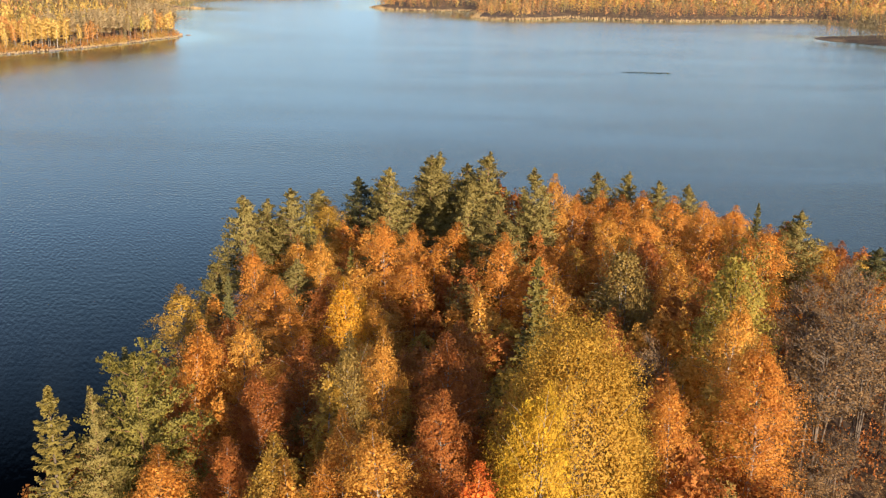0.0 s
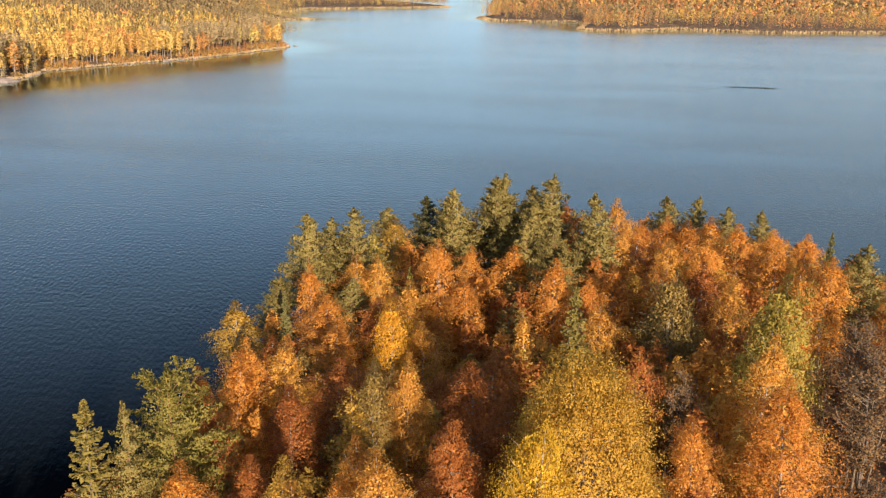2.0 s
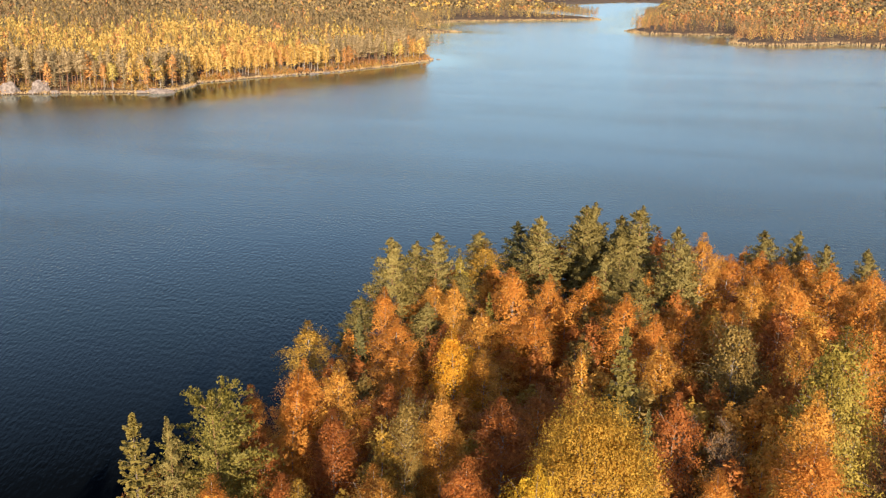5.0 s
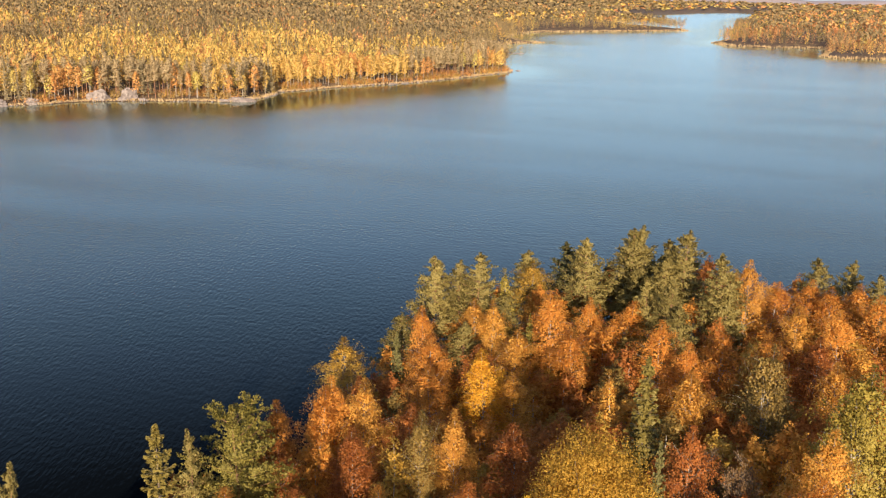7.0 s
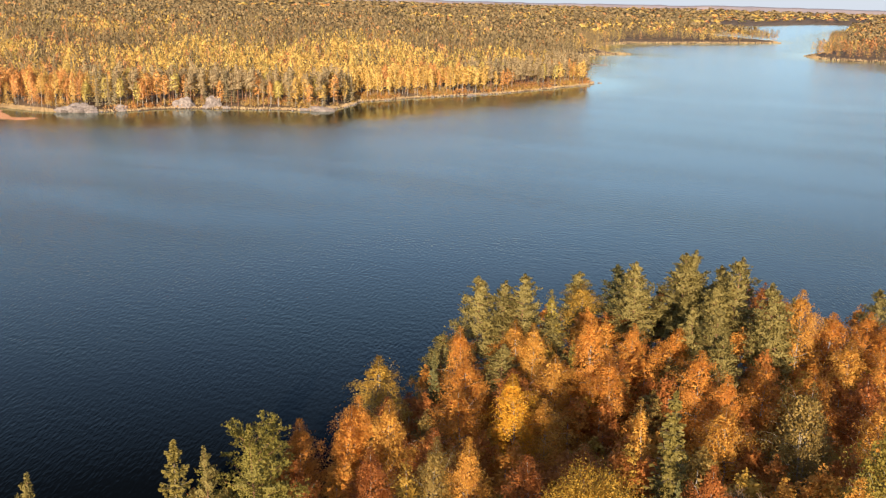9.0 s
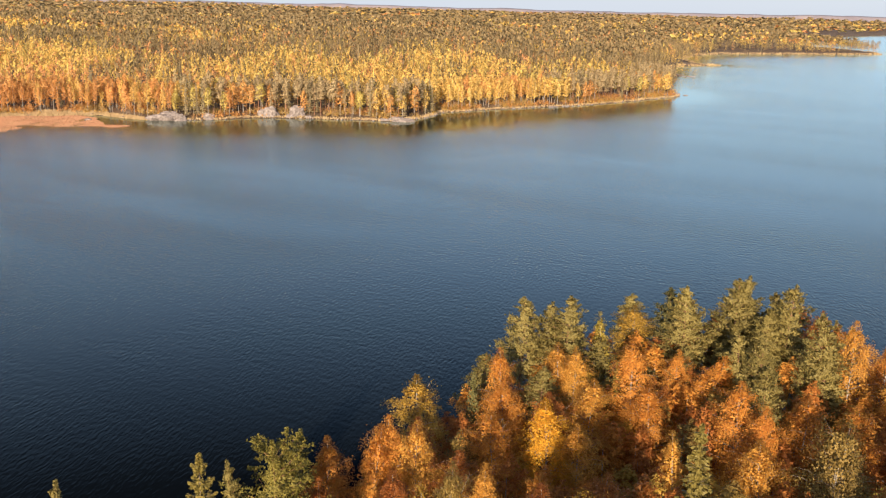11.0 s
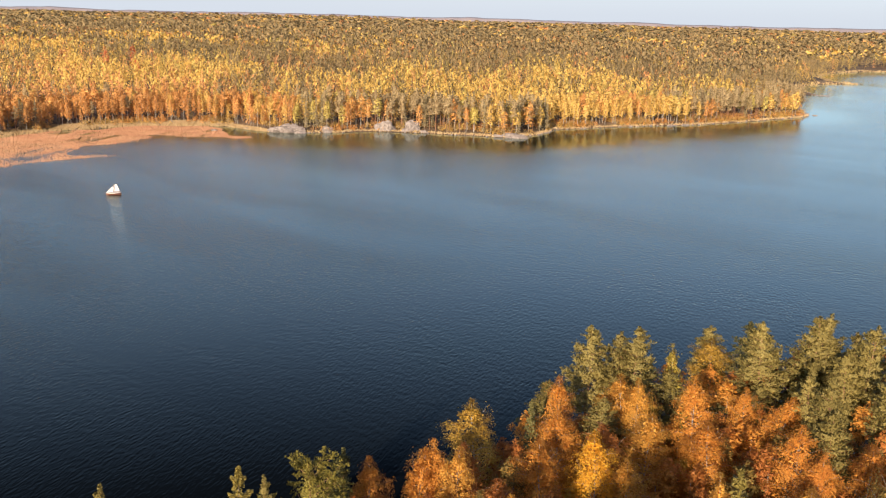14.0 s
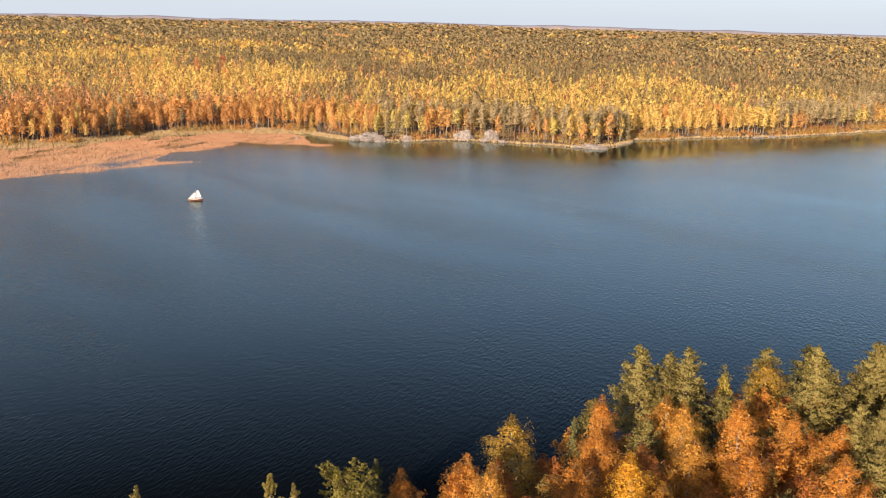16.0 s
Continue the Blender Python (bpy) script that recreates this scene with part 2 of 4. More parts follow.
def lattice(ix, iy):
    h = np.sin(ix * 127.1 + iy * 311.7) * 43758.5453
    return h - np.floor(h)


def waves(x, y, size):
    """Smooth noise, 0 to 1, with features of that size."""
    x, y = x / size, y / size
    i, j = np.floor(x), np.floor(y)
    u, v = x - i, y - j
    u, v = u * u * (3 - 2 * u), v * v * (3 - 2 * v)
    return (lattice(i, j) * (1 - u) + lattice(i + 1, j) * u) * (1 - v) + (lattice(i, j + 1) * (1 - u) + lattice(i + 1, j + 1) * u) * v


def shore(x, y):
    """Distance inland from the water's edge, negative in the lake; and the same for the ness alone."""
    wob = (waves(x, y, 9) - 0.5) * 3 + (waves(x + 50, y, 31) - 0.5) * 5
    ness = signed(NESS, x, y) + wob * 0.4
    return np.maximum(-signed(LAKE, x, y) + wob, ness), ness


def height(x, y):
    x, y = np.asarray(x, float), np.asarray(y, float)
    s, ness = shore(x, y)
    land = np.maximum(s, 0)
    rise = np.where(ness > -5, 2.6 * (1 - np.exp(-land / 18)),
                    10 * (1 - np.exp(-land / 160)) + 9 * waves(x, y, 420) * (1 - np.exp(-land / 300)) + 3 * waves(x, y, 90) * (1 - np.exp(-land / 60)))
    far = np.clip((np.hypot(x, y) - 2600) / 2200, 0, 1)
    z = 0.9 * (1 - np.exp(-land / 4)) + rise + far * far * 26 * waves(x + 900, y, 1500)
    return np.where(s > 0, z, np.maximum(-4, s * 0.25))


# ---- mesh helpers ----
def mesh_of(name, verts, faces, mat=None, smooth=False, normals=None):
    """A mesh from arrays: faces is a list of arrays, each of equal-sided polygons."""
    me = bpy.data.meshes.new(name)
    verts = np.asarray(verts, np.float32)
    loops = np.concatenate([np.asarray(f).ravel() for f in faces]).astype(np.int32)
    sizes = np.concatenate([np.full(len(f), np.asarray(f).shape[1]) for f in faces])
    me.vertices.add(len(verts)); me.vertices.foreach_set("co", verts.ravel())
    me.loops.add(len(loops)); me.loops.foreach_set("vertex_index", loops)
    me.polygons.add(len(sizes))
    me.polygons.foreach_set("loop_start", np.concatenate([[0], np.cumsum(sizes)[:-1]]).astype(np.int32))
    me.polygons.foreach_set("use_smooth", np.full(len(sizes), smooth))
    me.update(calc_edges=True)
    if mat:
        me.materials.append(mat)
    if normals is not None:
        me.polygons.foreach_set("use_smooth", np.ones(len(sizes), bool))
        me.normals_split_custom_set_from_vertices(np.asarray(normals, np.float32))
    return me


def tube(points, radii, sides):
    """A tapered tube along points: vertices and quads."""
    points, radii = np.asarray(points, float), np.asarray(radii, float)
    way = np.gradient(points, axis=0)
    way /= np.linalg.norm(way, axis=1)[:, None] + 1e-9
    side = np.cross(way, np.where(np.abs(way[:, 2:]) > 0.9, [[1.0, 0, 0]], [[0, 0, 1.0]]))
    side /= np.linalg.norm(side, axis=1)[:, None] + 1e-9
    up = np.cross(side, way)
    a = np.arange(sides) * 2 * np.pi / sides
    ring = side[:, None] * np.cos(a)[None, :, None] + up[:, None] * np.sin(a)[None, :, None]
    v = (points[:, None] + ring * radii[:, None, None]).reshape(-1, 3)
    i, j = np.meshgrid(np.arange(len(points) - 1), np.arange(sides), indexing="ij")
    k = (j + 1) % sides
    return v, np.stack([i * sides + j, i * sides + k, (i + 1) * sides + k, (i + 1) * sides + j], -1).reshape(-1, 4)


def join(pieces):
    """Several (vertices, quads) as one."""
    at, vs, fs = 0, [], []
    for v, f in pieces:
        vs.append(v); fs.append(f + at); at += len(v)
    return np.concatenate(vs), np.concatenate(fs)


def unit(v):
    return v / (np.linalg.norm(v, axis=-1, keepdims=True) + 1e-9)


def cards(at, along, length, width, r, outward=None, soft=0.6):
    """Small leaves, a triangle each: centres, directions, sizes. With outward given, the leaves' faces and normals turn that way,
    as foliage that scatters light among itself looks. Returns vertices, triangles and normals."""
    n = len(at)
    along = unit(along)
    side = unit(np.cross(along, r.normal(size=(n, 3))))
    if outward is not None:
        flip = np.sign((np.cross(along, side) * outward).sum(1, keepdims=True))
        side = side * np.where(flip == 0, 1, flip)
    face = np.cross(along, side)
    length, width = np.broadcast_to(length, n)[:, None], np.broadcast_to(width, n)[:, None]
    v = np.stack([at - along * length * 0.5, at + along * length * 0.35 - side * width * 0.55, at + along * length * 0.45 + side * width * 0.45], 1)
    v = v[:, [0, 1, 2]]
    nv = face if outward is None else unit(outward * soft + face * (1 - soft))
    return v.reshape(-1, 3), np.arange(3 * n).reshape(n, 3), np.repeat(nv, 3, 0)


RAW = {}


def crown_mesh(name, made, mat):
    me = mesh_of(name, made[0], [made[1]], mat, normals=made[2])
    RAW[me.name] = made
    return me


def root(name, label, category="tree", group="", kind="", at=(0, 0, 0), turn=0.0, scale=(1, 1, 1)):
    ob = tagged(new(name), label, category, group, kind)
    ob.empty_display_size = 0.5
    ob.location, ob.rotation_euler, ob.scale = at, (0, 0, turn), scale
    return ob


def part(name, me, parent, label="", mat=None):
    ob = new(name, me)
    ob.parent = parent
    if mat:
        ob.material_slots[0].link = "OBJECT"
        ob.material_slots[0].material = mat
    if label:
        ob["label"] = label
    return ob


# ---- trees: each builder gives a wood mesh and a crown mesh for a tree 18 m high ----
def crown_profile(kind, u):
    """Crown radius, 0 to 1, at the share u of the crown's height."""
    if kind == "birch":
        return np.clip((1 - u) ** 0.66 * (u + 0.10) ** 0.46 * 1.86, 0.02, 1)
    if kind == "broad":
        return np.clip(np.sqrt(np.maximum(1 - (u * 0.98) ** 2.4, 0)) * (0.62 + 0.5 * np.minimum(u * 2.2, 1) - 0.12), 0, 1)
    if kind == "pine":
        return np.clip((1 - u) ** 0.95 * (u + 0.3) ** 0.45 * 1.62, 0.04, 1)
    return np.clip((1 - u) ** 0.9, 0.03, 1)


def inner_mass(kind, radius, base, stem, n, size, lo, hi, r, slim=1.0):
    """The shaded inside of a crown: larger leaf sprays between two shares of its radius."""
    u = r.uniform(0, 0.95, n) ** 1.1
    a = r.uniform(0, 2 * np.pi, n)
    w = radius * crown_profile(kind, u) * np.sqrt(r.uniform(lo * lo, hi * hi, n))
    z = 18 * (base + (0.95 - base) * u) + 0.3 * w
    at = np.stack([np.interp(z, stem[:, 2], stem[:, 0]) + np.cos(a) * w, np.interp(z, stem[:, 2], stem[:, 1]) + np.sin(a) * w, z], 1)
    outward = unit(np.stack([np.cos(a), np.sin(a), 0.4 + 0 * a], 1) + r.normal(0, 0.3, (n, 3)))
    k = size * r.uniform(0.6, 1.3, n)
    return cards(at, r.normal(0, 1, (n, 3)) - [0, 0, 0.5], k * 1.2, k * slim, r, outward, 0.3)


def together(one, two):
    return np.concatenate([one[0], two[0]]), np.concatenate([one[1], two[1] + len(one[0])]), np.concatenate([one[2], two[2]])


def broadleaf(seed, radius, base, branches, leaves, leaf, droop=0.8, stems=1, ragged=0.3, twigs=16, inner=0.2):
    """A birch: pale stems, boughs that rise and bend over, and tresses of small leaves hanging from them."""
    r = np.random.default_rng(seed)
    H = 18.0
    wood, pts, dirs = [], [], []
    for s in range(stems):
        lean = r.normal(0, 0.45, 2) * (1 if stems == 1 else 2.0)
        hs = np.linspace(0, H * (0.965 - 0.07 * s), 9)
        stem = np.stack([lean[0] * (hs / H) ** 1.5 + 0.12 * np.sin(hs * 0.5 + s), lean[1] * (hs / H) ** 1.5 + 0.12 * np.cos(hs * 0.6), hs], 1)
        stem[0, 2] = -0.6
        wood.append(tube(stem, 0.13 * (1 - hs / H * 0.93), 6))
        for b in range(branches // stems):
            u = (b + r.uniform()) / (branches // stems)
            h = stem[-1, 2] * (base + (0.955 - base) * u ** 0.92)
            foot = np.array([np.interp(h, stem[:, 2], stem[:, k]) for k in range(3)])
            reach = radius * crown_profile("birch", u) * (1 - ragged + 2 * ragged * r.uniform() ** 1.3)
            a = b * 2.39996 + r.normal(0, 0.35)
            leader = b % 6 == 3 and 0.3 < u < 0.85                 # a bough that grows up into a top of its own
            rise = (1.9 if leader else 0.45 + 0.7 * u) * reach * r.uniform(0.6, 1.2)
            t = np.linspace(0, 1, 5)[:, None]
            out = np.array([math.cos(a), math.sin(a), 0.0])
            line = foot + out * reach * t * (0.7 if leader else 1) + np.array([0, 0, 1.0]) * (rise * t - droop * reach * 0.3 * t ** 3)
            if b % 2 == 0 or leaves > 6000:
                wood.append(tube(line, 0.034 * (1.25 - u) * (1.05 - t[:, 0]) + 0.005, 3))
            n = int(leaves / branches * (0.35 + 1.0 * crown_profile("birch", u)))
            m = max(3, int(twigs * (0.5 + 0.6 * crown_profile("birch", u))))
            w = r.uniform(0.25, 1.0, m) ** 0.75
            foot_s = np.stack([np.interp(w, t[:, 0], line[:, k]) for k in range(3)], 1) + r.normal(0, 0.09, (m, 3)) * reach * [1, 1, 0.4]
            way_s = unit(out * 0.55 + r.normal(0, 0.5, (m, 3)) + np.array([0, 0, 0.35 - 1.05 * droop]))
            long_s = (0.3 + 0.36 * reach * r.uniform(0.5, 1.3, m)) * (1.1 - 0.4 * u)
            pick = r.integers(0, m, n)
            s_ = r.uniform(0, 1, n)
            sag = np.zeros((n, 3)); sag[:, 2] = -0.55 * droop * s_ ** 2 * long_s[pick]
            jit = np.clip(r.normal(0, 1, (n, 3)), -1.8, 1.8) * (0.06 + 0.12 * long_s[pick] * (1.15 - 0.5 * s_))[:, None]
            pts.append(foot_s[pick] + way_s[pick] * (s_ * long_s[pick])[:, None] + sag + jit)
            dirs.append(way_s[pick] + r.normal(0, 0.55, (n, 3)) + np.array([0, 0, -0.7 * droop]))
        n = leaves // (26 * stems)                                  # the top shoot
        v = r.uniform(0, 1, n)
        pts.append(stem[-1] + np.stack([r.normal(0, 1, n) * (0.1 + 0.34 * v), r.normal(0, 1, n) * (0.1 + 0.34 * v), 0.45 - 1.5 * v], 1))
        dirs.append(r.normal(0, 0.7, (n, 3)) + [0, 0, -0.5 * droop])
    pts, dirs = np.concatenate(pts), np.concatenate(dirs)
    squeeze = min(1.0, H / np.percentile(pts[:, 2], 99.7))
    pts[:, 2] *= squeeze
    size = leaf * r.uniform(0.6, 1.35, len(pts))
    mid = H * (base + 0.35 * (1 - base))
    outward = unit(np.stack([pts[:, 0] / radius, pts[:, 1] / radius, (pts[:, 2] - mid) / (H - mid) * 1.2], 1) + r.normal(0, 0.2, (len(pts), 3)))
    axis = stem if stems == 1 else np.array([(0, 0, 0.0), (0, 0, 18.0)])
    inside = inner_mass("birch", radius, base + 0.04, axis, int(leaves * inner), leaf * 1.9, 0.15, 0.78, r)
    crown = together(cards(pts, dirs, size * 1.35, size * 0.85, r, outward, 0.82), inside)
    v, f = join(wood)
    v = v * np.array([1, 1, squeeze])
    return mesh_of("trunk", v, [f], BARK["birch"], True), crown_mesh("crown", crown, LEAF["orange"])


def dome(seed, radius=4.2, base=0.12, clumps=1100, each=105, leaf=0.086):
    """A broad aspen: a close dome of leaf clumps on spreading limbs."""
    r = np.random.default_rng(seed)
    H, mid = 18.0, 18 * (base + 0.3 * (1 - base))
    wood = [tube([(0, 0, -0.6), (0.05, 0, 4), (0.1, 0.05, 9), (0, 0, 16.4)], [0.3, 0.26, 0.18, 0.04], 8)]
    i = np.arange(clumps) + 0.5
    z = 1 - 1.62 * i / clumps                                      # even points over a ball, cut off below
    a = i * 2.39996
    ball = np.stack([np.cos(a) * np.sqrt(1 - z * z), np.sin(a) * np.sqrt(1 - z * z), z], 1)
    lump = 1 + 0.09 * np.sin(3.1 * a + 5 * z) * np.sqrt(1 - z * z) + r.normal(0, 0.05, clumps)
    at = ball * lump[:, None] * np.where(z[:, None] > 0, [[radius * 0.93, radius * 0.93, H - mid - 0.5]], [[radius * 0.93, radius * 0.93, mid - H * base]]) + [0, 0, mid]
    for k in range(0, clumps, 16):
        h = max(2.5, 0.62 * at[k, 2])
        wood.append(tube([(0, 0, h), at[k] * 0.55 + np.array([0, 0, h]) * 0.45 + [0, 0, 0.3], at[k]], [0.07, 0.04, 0.012], 4))
    k = np.repeat(np.arange(clumps), each)
    off = np.clip(r.normal(0, 1, (len(k), 3)), -1.9, 1.9) * [0.31, 0.31, 0.27]
    pts = at[k] + off + ball[k] * 0.1
    outward = unit(ball[k] * 0.9 + off * 2.2 + r.normal(0, 0.15, off.shape))
    crown = cards(pts, ball[k] * 0.3 + r.normal(0, 0.6, off.shape) - [0, 0, 0.4], leaf * r.uniform(0.7, 1.4, len(k)), leaf * 0.85, r, outward, 0.85)
    n = 30000
    d = unit(r.normal(0, 1, (n, 3)))
    inside = cards(d * [radius, radius, H - mid - 0.5] * r.uniform(0.84, 0.97, (n, 1)) + [0, 0, mid], r.normal(0, 1, (n, 3)), 0.17, 0.15, r, d, 0.85)
    v, f = join(wood)
    return mesh_of("trunk", v, [f], BARK["grey"], True), crown_mesh("crown", together(crown, inside), LEAF["dome"])


def pine(seed, radius=2.6, base=0.4, whorls=13, arms=6, tufts=8, needles=4, needle=0.25, point=1.0):
    """A pine: whorls of boughs, each with flat pads of needle tufts swept up and outwards, over a bare reddish stem."""
    r = np.random.default_rng(seed)
    H = 18.0
    hs = np.linspace(0, H * 0.965, 10)
    stem = np.stack([0.25 * np.sin(hs * 0.22 + seed), 0.25 * np.cos(hs * 0.25), hs], 1)
    stem[:, :2] -= stem[0, :2]
    stem[0, 2] = -0.6
    wood = [tube(stem, 0.2 * (1 - hs / H * 0.9), 6)]
    pts, dirs, outs, up = [], [], [], np.array([0, 0, 1.0])
    for i in range(whorls):
        for k in range(arms if i < whorls - 3 else 4):
            if i < 3 and r.uniform() < 0.3:
                continue
            u = np.clip((i + r.uniform(-0.25, 0.35)) / whorls, 0, 0.97)
            h = H * (base + (0.97 - base) * u)
            foot = np.array([np.interp(h, stem[:, 2], stem[:, q]) for q in range(3)])
            reach = radius * crown_profile("pine", u) ** point * r.uniform(0.68, 1.15)
            a = k * 2 * np.pi / arms + i * 0.9 + r.normal(0, 0.25)
            out, side = np.array([math.cos(a), math.sin(a), 0.0]), np.array([-math.sin(a), math.cos(a), 0.0])
            t = np.linspace(0, 1, 4)[:, None]
            line = foot + out * reach * t + up * reach * ((-0.1 + 0.75 * u) * t + 0.16 * t ** 3)
            wood.append(tube(line, 0.045 * (1.2 - u) * (1.05 - t[:, 0]) + 0.008, 3))
            m = max(3, int(2.5 + 5.5 * reach / radius))
            w = np.linspace(0.4, 1.0, m)
            c = np.stack([np.interp(w, t[:, 0], line[:, q]) for q in range(3)], 1)
            c = c + side * ((np.where(np.arange(m) % 2, 1, -1) * r.uniform(0.05, 0.4, m) * (1.15 - w))[:, None] * reach) + up * r.normal(0.08, 0.07, (m, 1))
            wide = (0.14 + 0.11 * reach) * r.uniform(0.75, 1.25, (m, 1, 1))
            off = np.clip(r.normal(0, 0.62, (m, tufts, 3)), -1.3, 1.3) * wide * [1, 1, 0.5]
            heart = np.repeat((c[:, None] + off)[:, :, None], needles, 2)
            ray = unit(r.normal(0, 0.75, (m, tufts, needles, 3)) * [1, 1, 0.6] + out * 0.5 + up * (0.45 + 0.5 * u))
            pts.append((heart + ray * needle * r.uniform(0.3, 0.6, (m, tufts, needles, 1))).reshape(-1, 3))
            dirs.append(ray.reshape(-1, 3))
            outs.append(unit(np.repeat(off[:, :, None], needles, 2) / wide[..., None] * [0.6, 0.6, 1.3] + out * 0.8 + up * 0.3).reshape(-1, 3))
    n = needles * tufts * 6
    v = r.uniform(0, 1, n)
    ray = unit(r.normal(0, 0.6, (n, 3)) + up)
    pts.append(stem[-1] + up * (0.35 - 1.6 * v[:, None]) + ray * [1, 1, 0.3] * (0.1 + 0.35 * v)[:, None]); dirs.append(ray); outs.append(ray)
    pts, dirs, outs = np.concatenate(pts), np.concatenate(dirs), np.concatenate(outs)
    size = needle * r.uniform(0.7, 1.3, len(pts))
    v, f = join(wood)
    outs = unit(outs + r.normal(0, 0.18, outs.shape))
    inside = inner_mass("pine", radius, base + 0.02, stem, len(pts) // 9, needle * 1.1, 0.1, 0.5, r, 0.35)
    return mesh_of("trunk", v, [f], BARK["pine"], True), crown_mesh("crown", together(cards(pts, dirs, size * 1.2, size * 0.36, r, outs, 0.75), inside), LEAF["pine"])


def spruce(seed, radius=2.1, base=0.08, tiers=27, arms=8, needles=34, needle=0.36, inner=2600):
    r = np.random.default_rng(seed)
    H = 18.0
    hs = np.linspace(0, H * 0.98, 8)
    stem = np.stack([hs * 0, hs * 0, hs], 1)
    stem[0, 2] = -0.6
    wood = [tube(stem, 0.19 * (1 - hs / H * 0.95), 6)]
    pts, dirs = [], []
    for i in range(tiers):
        u = (i + r.uniform(0, 0.6)) / tiers
        h = H * (base + (0.98 - base) * u)
        for k in range(arms):
            a = 2 * np.pi * (k + 0.5 * (i % 2)) / arms + r.normal(0, 0.2)
            reach = 1.12 * radius * ((1 - u) ** 0.8 + 0.05) * r.uniform(0.7, 1.12)
            out, side = np.array([math.cos(a), math.sin(a), 0.0]), np.array([-math.sin(a), math.cos(a), 0.0])
            t = np.linspace(0, 1, 4)[:, None]
            line = np.array([0, 0, h]) + out * reach * t + np.array([0, 0, 1.0]) * reach * (-0.75 * (1 - u) * t + 0.35 * t ** 2 + 0.25 * u * t)
            if i % 2 == 0:
                wood.append(tube(line, 0.03 * (1.05 - t[:, 0]) + 0.005, 3))
            n = max(4, int(needles * (0.25 + reach / radius)))
            w = r.uniform(0.0, 1.04, n)
            at = np.stack([np.interp(w, t[:, 0], line[:, q]) for q in range(3)], 1)
            lat = r.normal(0, 0.14, (n, 1)) * reach * (1.1 - w[:, None])
            pts.append(at + side * lat - np.array([0, 0, 1.0]) * np.abs(r.normal(0, 0.1, (n, 1))))
            dirs.append(out * 0.9 + side * np.sign(lat) * 0.5 + r.normal(0, 0.25, (n, 3)) + [0, 0, -0.3])
    k = r.uniform(0, 1, needles * 3)                                # the leading shoot
    way_ = unit(r.normal(0, 0.55, (len(k), 3)) + [0, 0, 0.6])
    pts.append(np.array([0, 0, H * 0.995]) - np.array([0, 0, 1.5]) * k[:, None] + way_ * [1, 1, 0.3] * (0.05 + 0.2 * k)[:, None]); dirs.append(way_)
    pts, dirs = np.concatenate(pts), np.concatenate(dirs)
    size = needle * r.uniform(0.7, 1.35, len(pts))
    v, f = join(wood)
    outward = unit(np.stack([pts[:, 0], pts[:, 1], 0.5 + 0 * pts[:, 2]], 1) + r.normal(0, 0.3, (len(pts), 3)))
    return mesh_of("trunk", v, [f], BARK["grey"], True), crown_mesh("crown", together(cards(pts, dirs, size, size * 0.5, r, outward, 0.5), inner_mass("spruce", radius, base, stem, inner, 0.3 if inner > 500 else 0.9, 0.05, 0.5, r, 0.5)), LEAF["spruce"])


def bare(seed, radius=3.0, leaves=4600, limbs=5, boughs=18, shoots=14):
    """A grey tree that has lost most of its leaves: limbs, boughs and fine twigs."""
    r = np.random.default_rng(seed)
    H = 18.0
    wood, tips, ways = [], [], []
    for s in range(limbs):
        a = s * 2.4 + r.normal(0, 0.3)
        out = np.array([math.cos(a), math.sin(a), 0.0])
        hs = np.linspace(0, 1, 7)
        lean = r.uniform(0.15, 0.45) * radius
        stem = out * (lean * hs[:, None] ** 1.4) + np.array([0, 0, 1.0]) * (hs[:, None] * H * r.uniform(0.78, 0.95))
        stem[0, 2] = -0.6
        wood.append(tube(stem, 0.13 * (1 - hs * 0.9), 5))
        for b in range(boughs):
            t0 = r.uniform(0.5, 1.0)
            foot = np.array([np.interp(t0, hs, stem[:, k]) for k in range(3)])
            ang = r.uniform(0, 2 * np.pi)
            reach = radius * 0.75 * crown_profile("broad", np.clip((t0 - 0.5) / 0.5, 0, 0.97)) * r.uniform(0.5, 1.1)
            bo = unit(np.array([math.cos(ang), math.sin(ang), 0.0]) + 0.5 * out)
            t = np.linspace(0, 1, 4)[:, None]
            line = foot + bo * reach * t + np.array([0, 0, 1.0]) * reach * 0.8 * t
            wood.append(tube(line, 0.035 * (1.1 - t[:, 0]) + 0.006, 3))
            w = r.uniform(0.25, 1.0, shoots)
            at = np.stack([np.interp(w, t[:, 0], line[:, k]) for k in range(3)], 1)
            tips.append(at); ways.append(bo * 0.6 + r.normal(0, 0.55, (shoots, 3)) + [0, 0, 0.8])
    tips, ways = np.concatenate(tips), unit(np.concatenate(ways))
    ln = r.uniform(0.5, 1.3, len(tips))
    v, f = join(wood)
    tv, tf, _ = cards(tips + ways * ln[:, None] / 2, -ways, ln, 0.05, r)
    k = r.integers(0, len(tips), leaves)
    pts = tips[k] + ways[k] * (ln[k] * r.uniform(0.2, 1.1, leaves))[:, None] + r.normal(0, 0.12, (leaves, 3))
    outward = unit(pts * [1, 1, 0.5] - [0, 0, 5.0])
    made = cards(pts, r.normal(0, 1, (leaves, 3)), r.uniform(0.13, 0.24, leaves), 0.15, r, outward, 0.4)
    return mesh_of("trunk", np.concatenate([v, tv]), [f, tf + len(v)], BARK["grey"], True), crown_mesh("crown", made, LEAF["tan"])


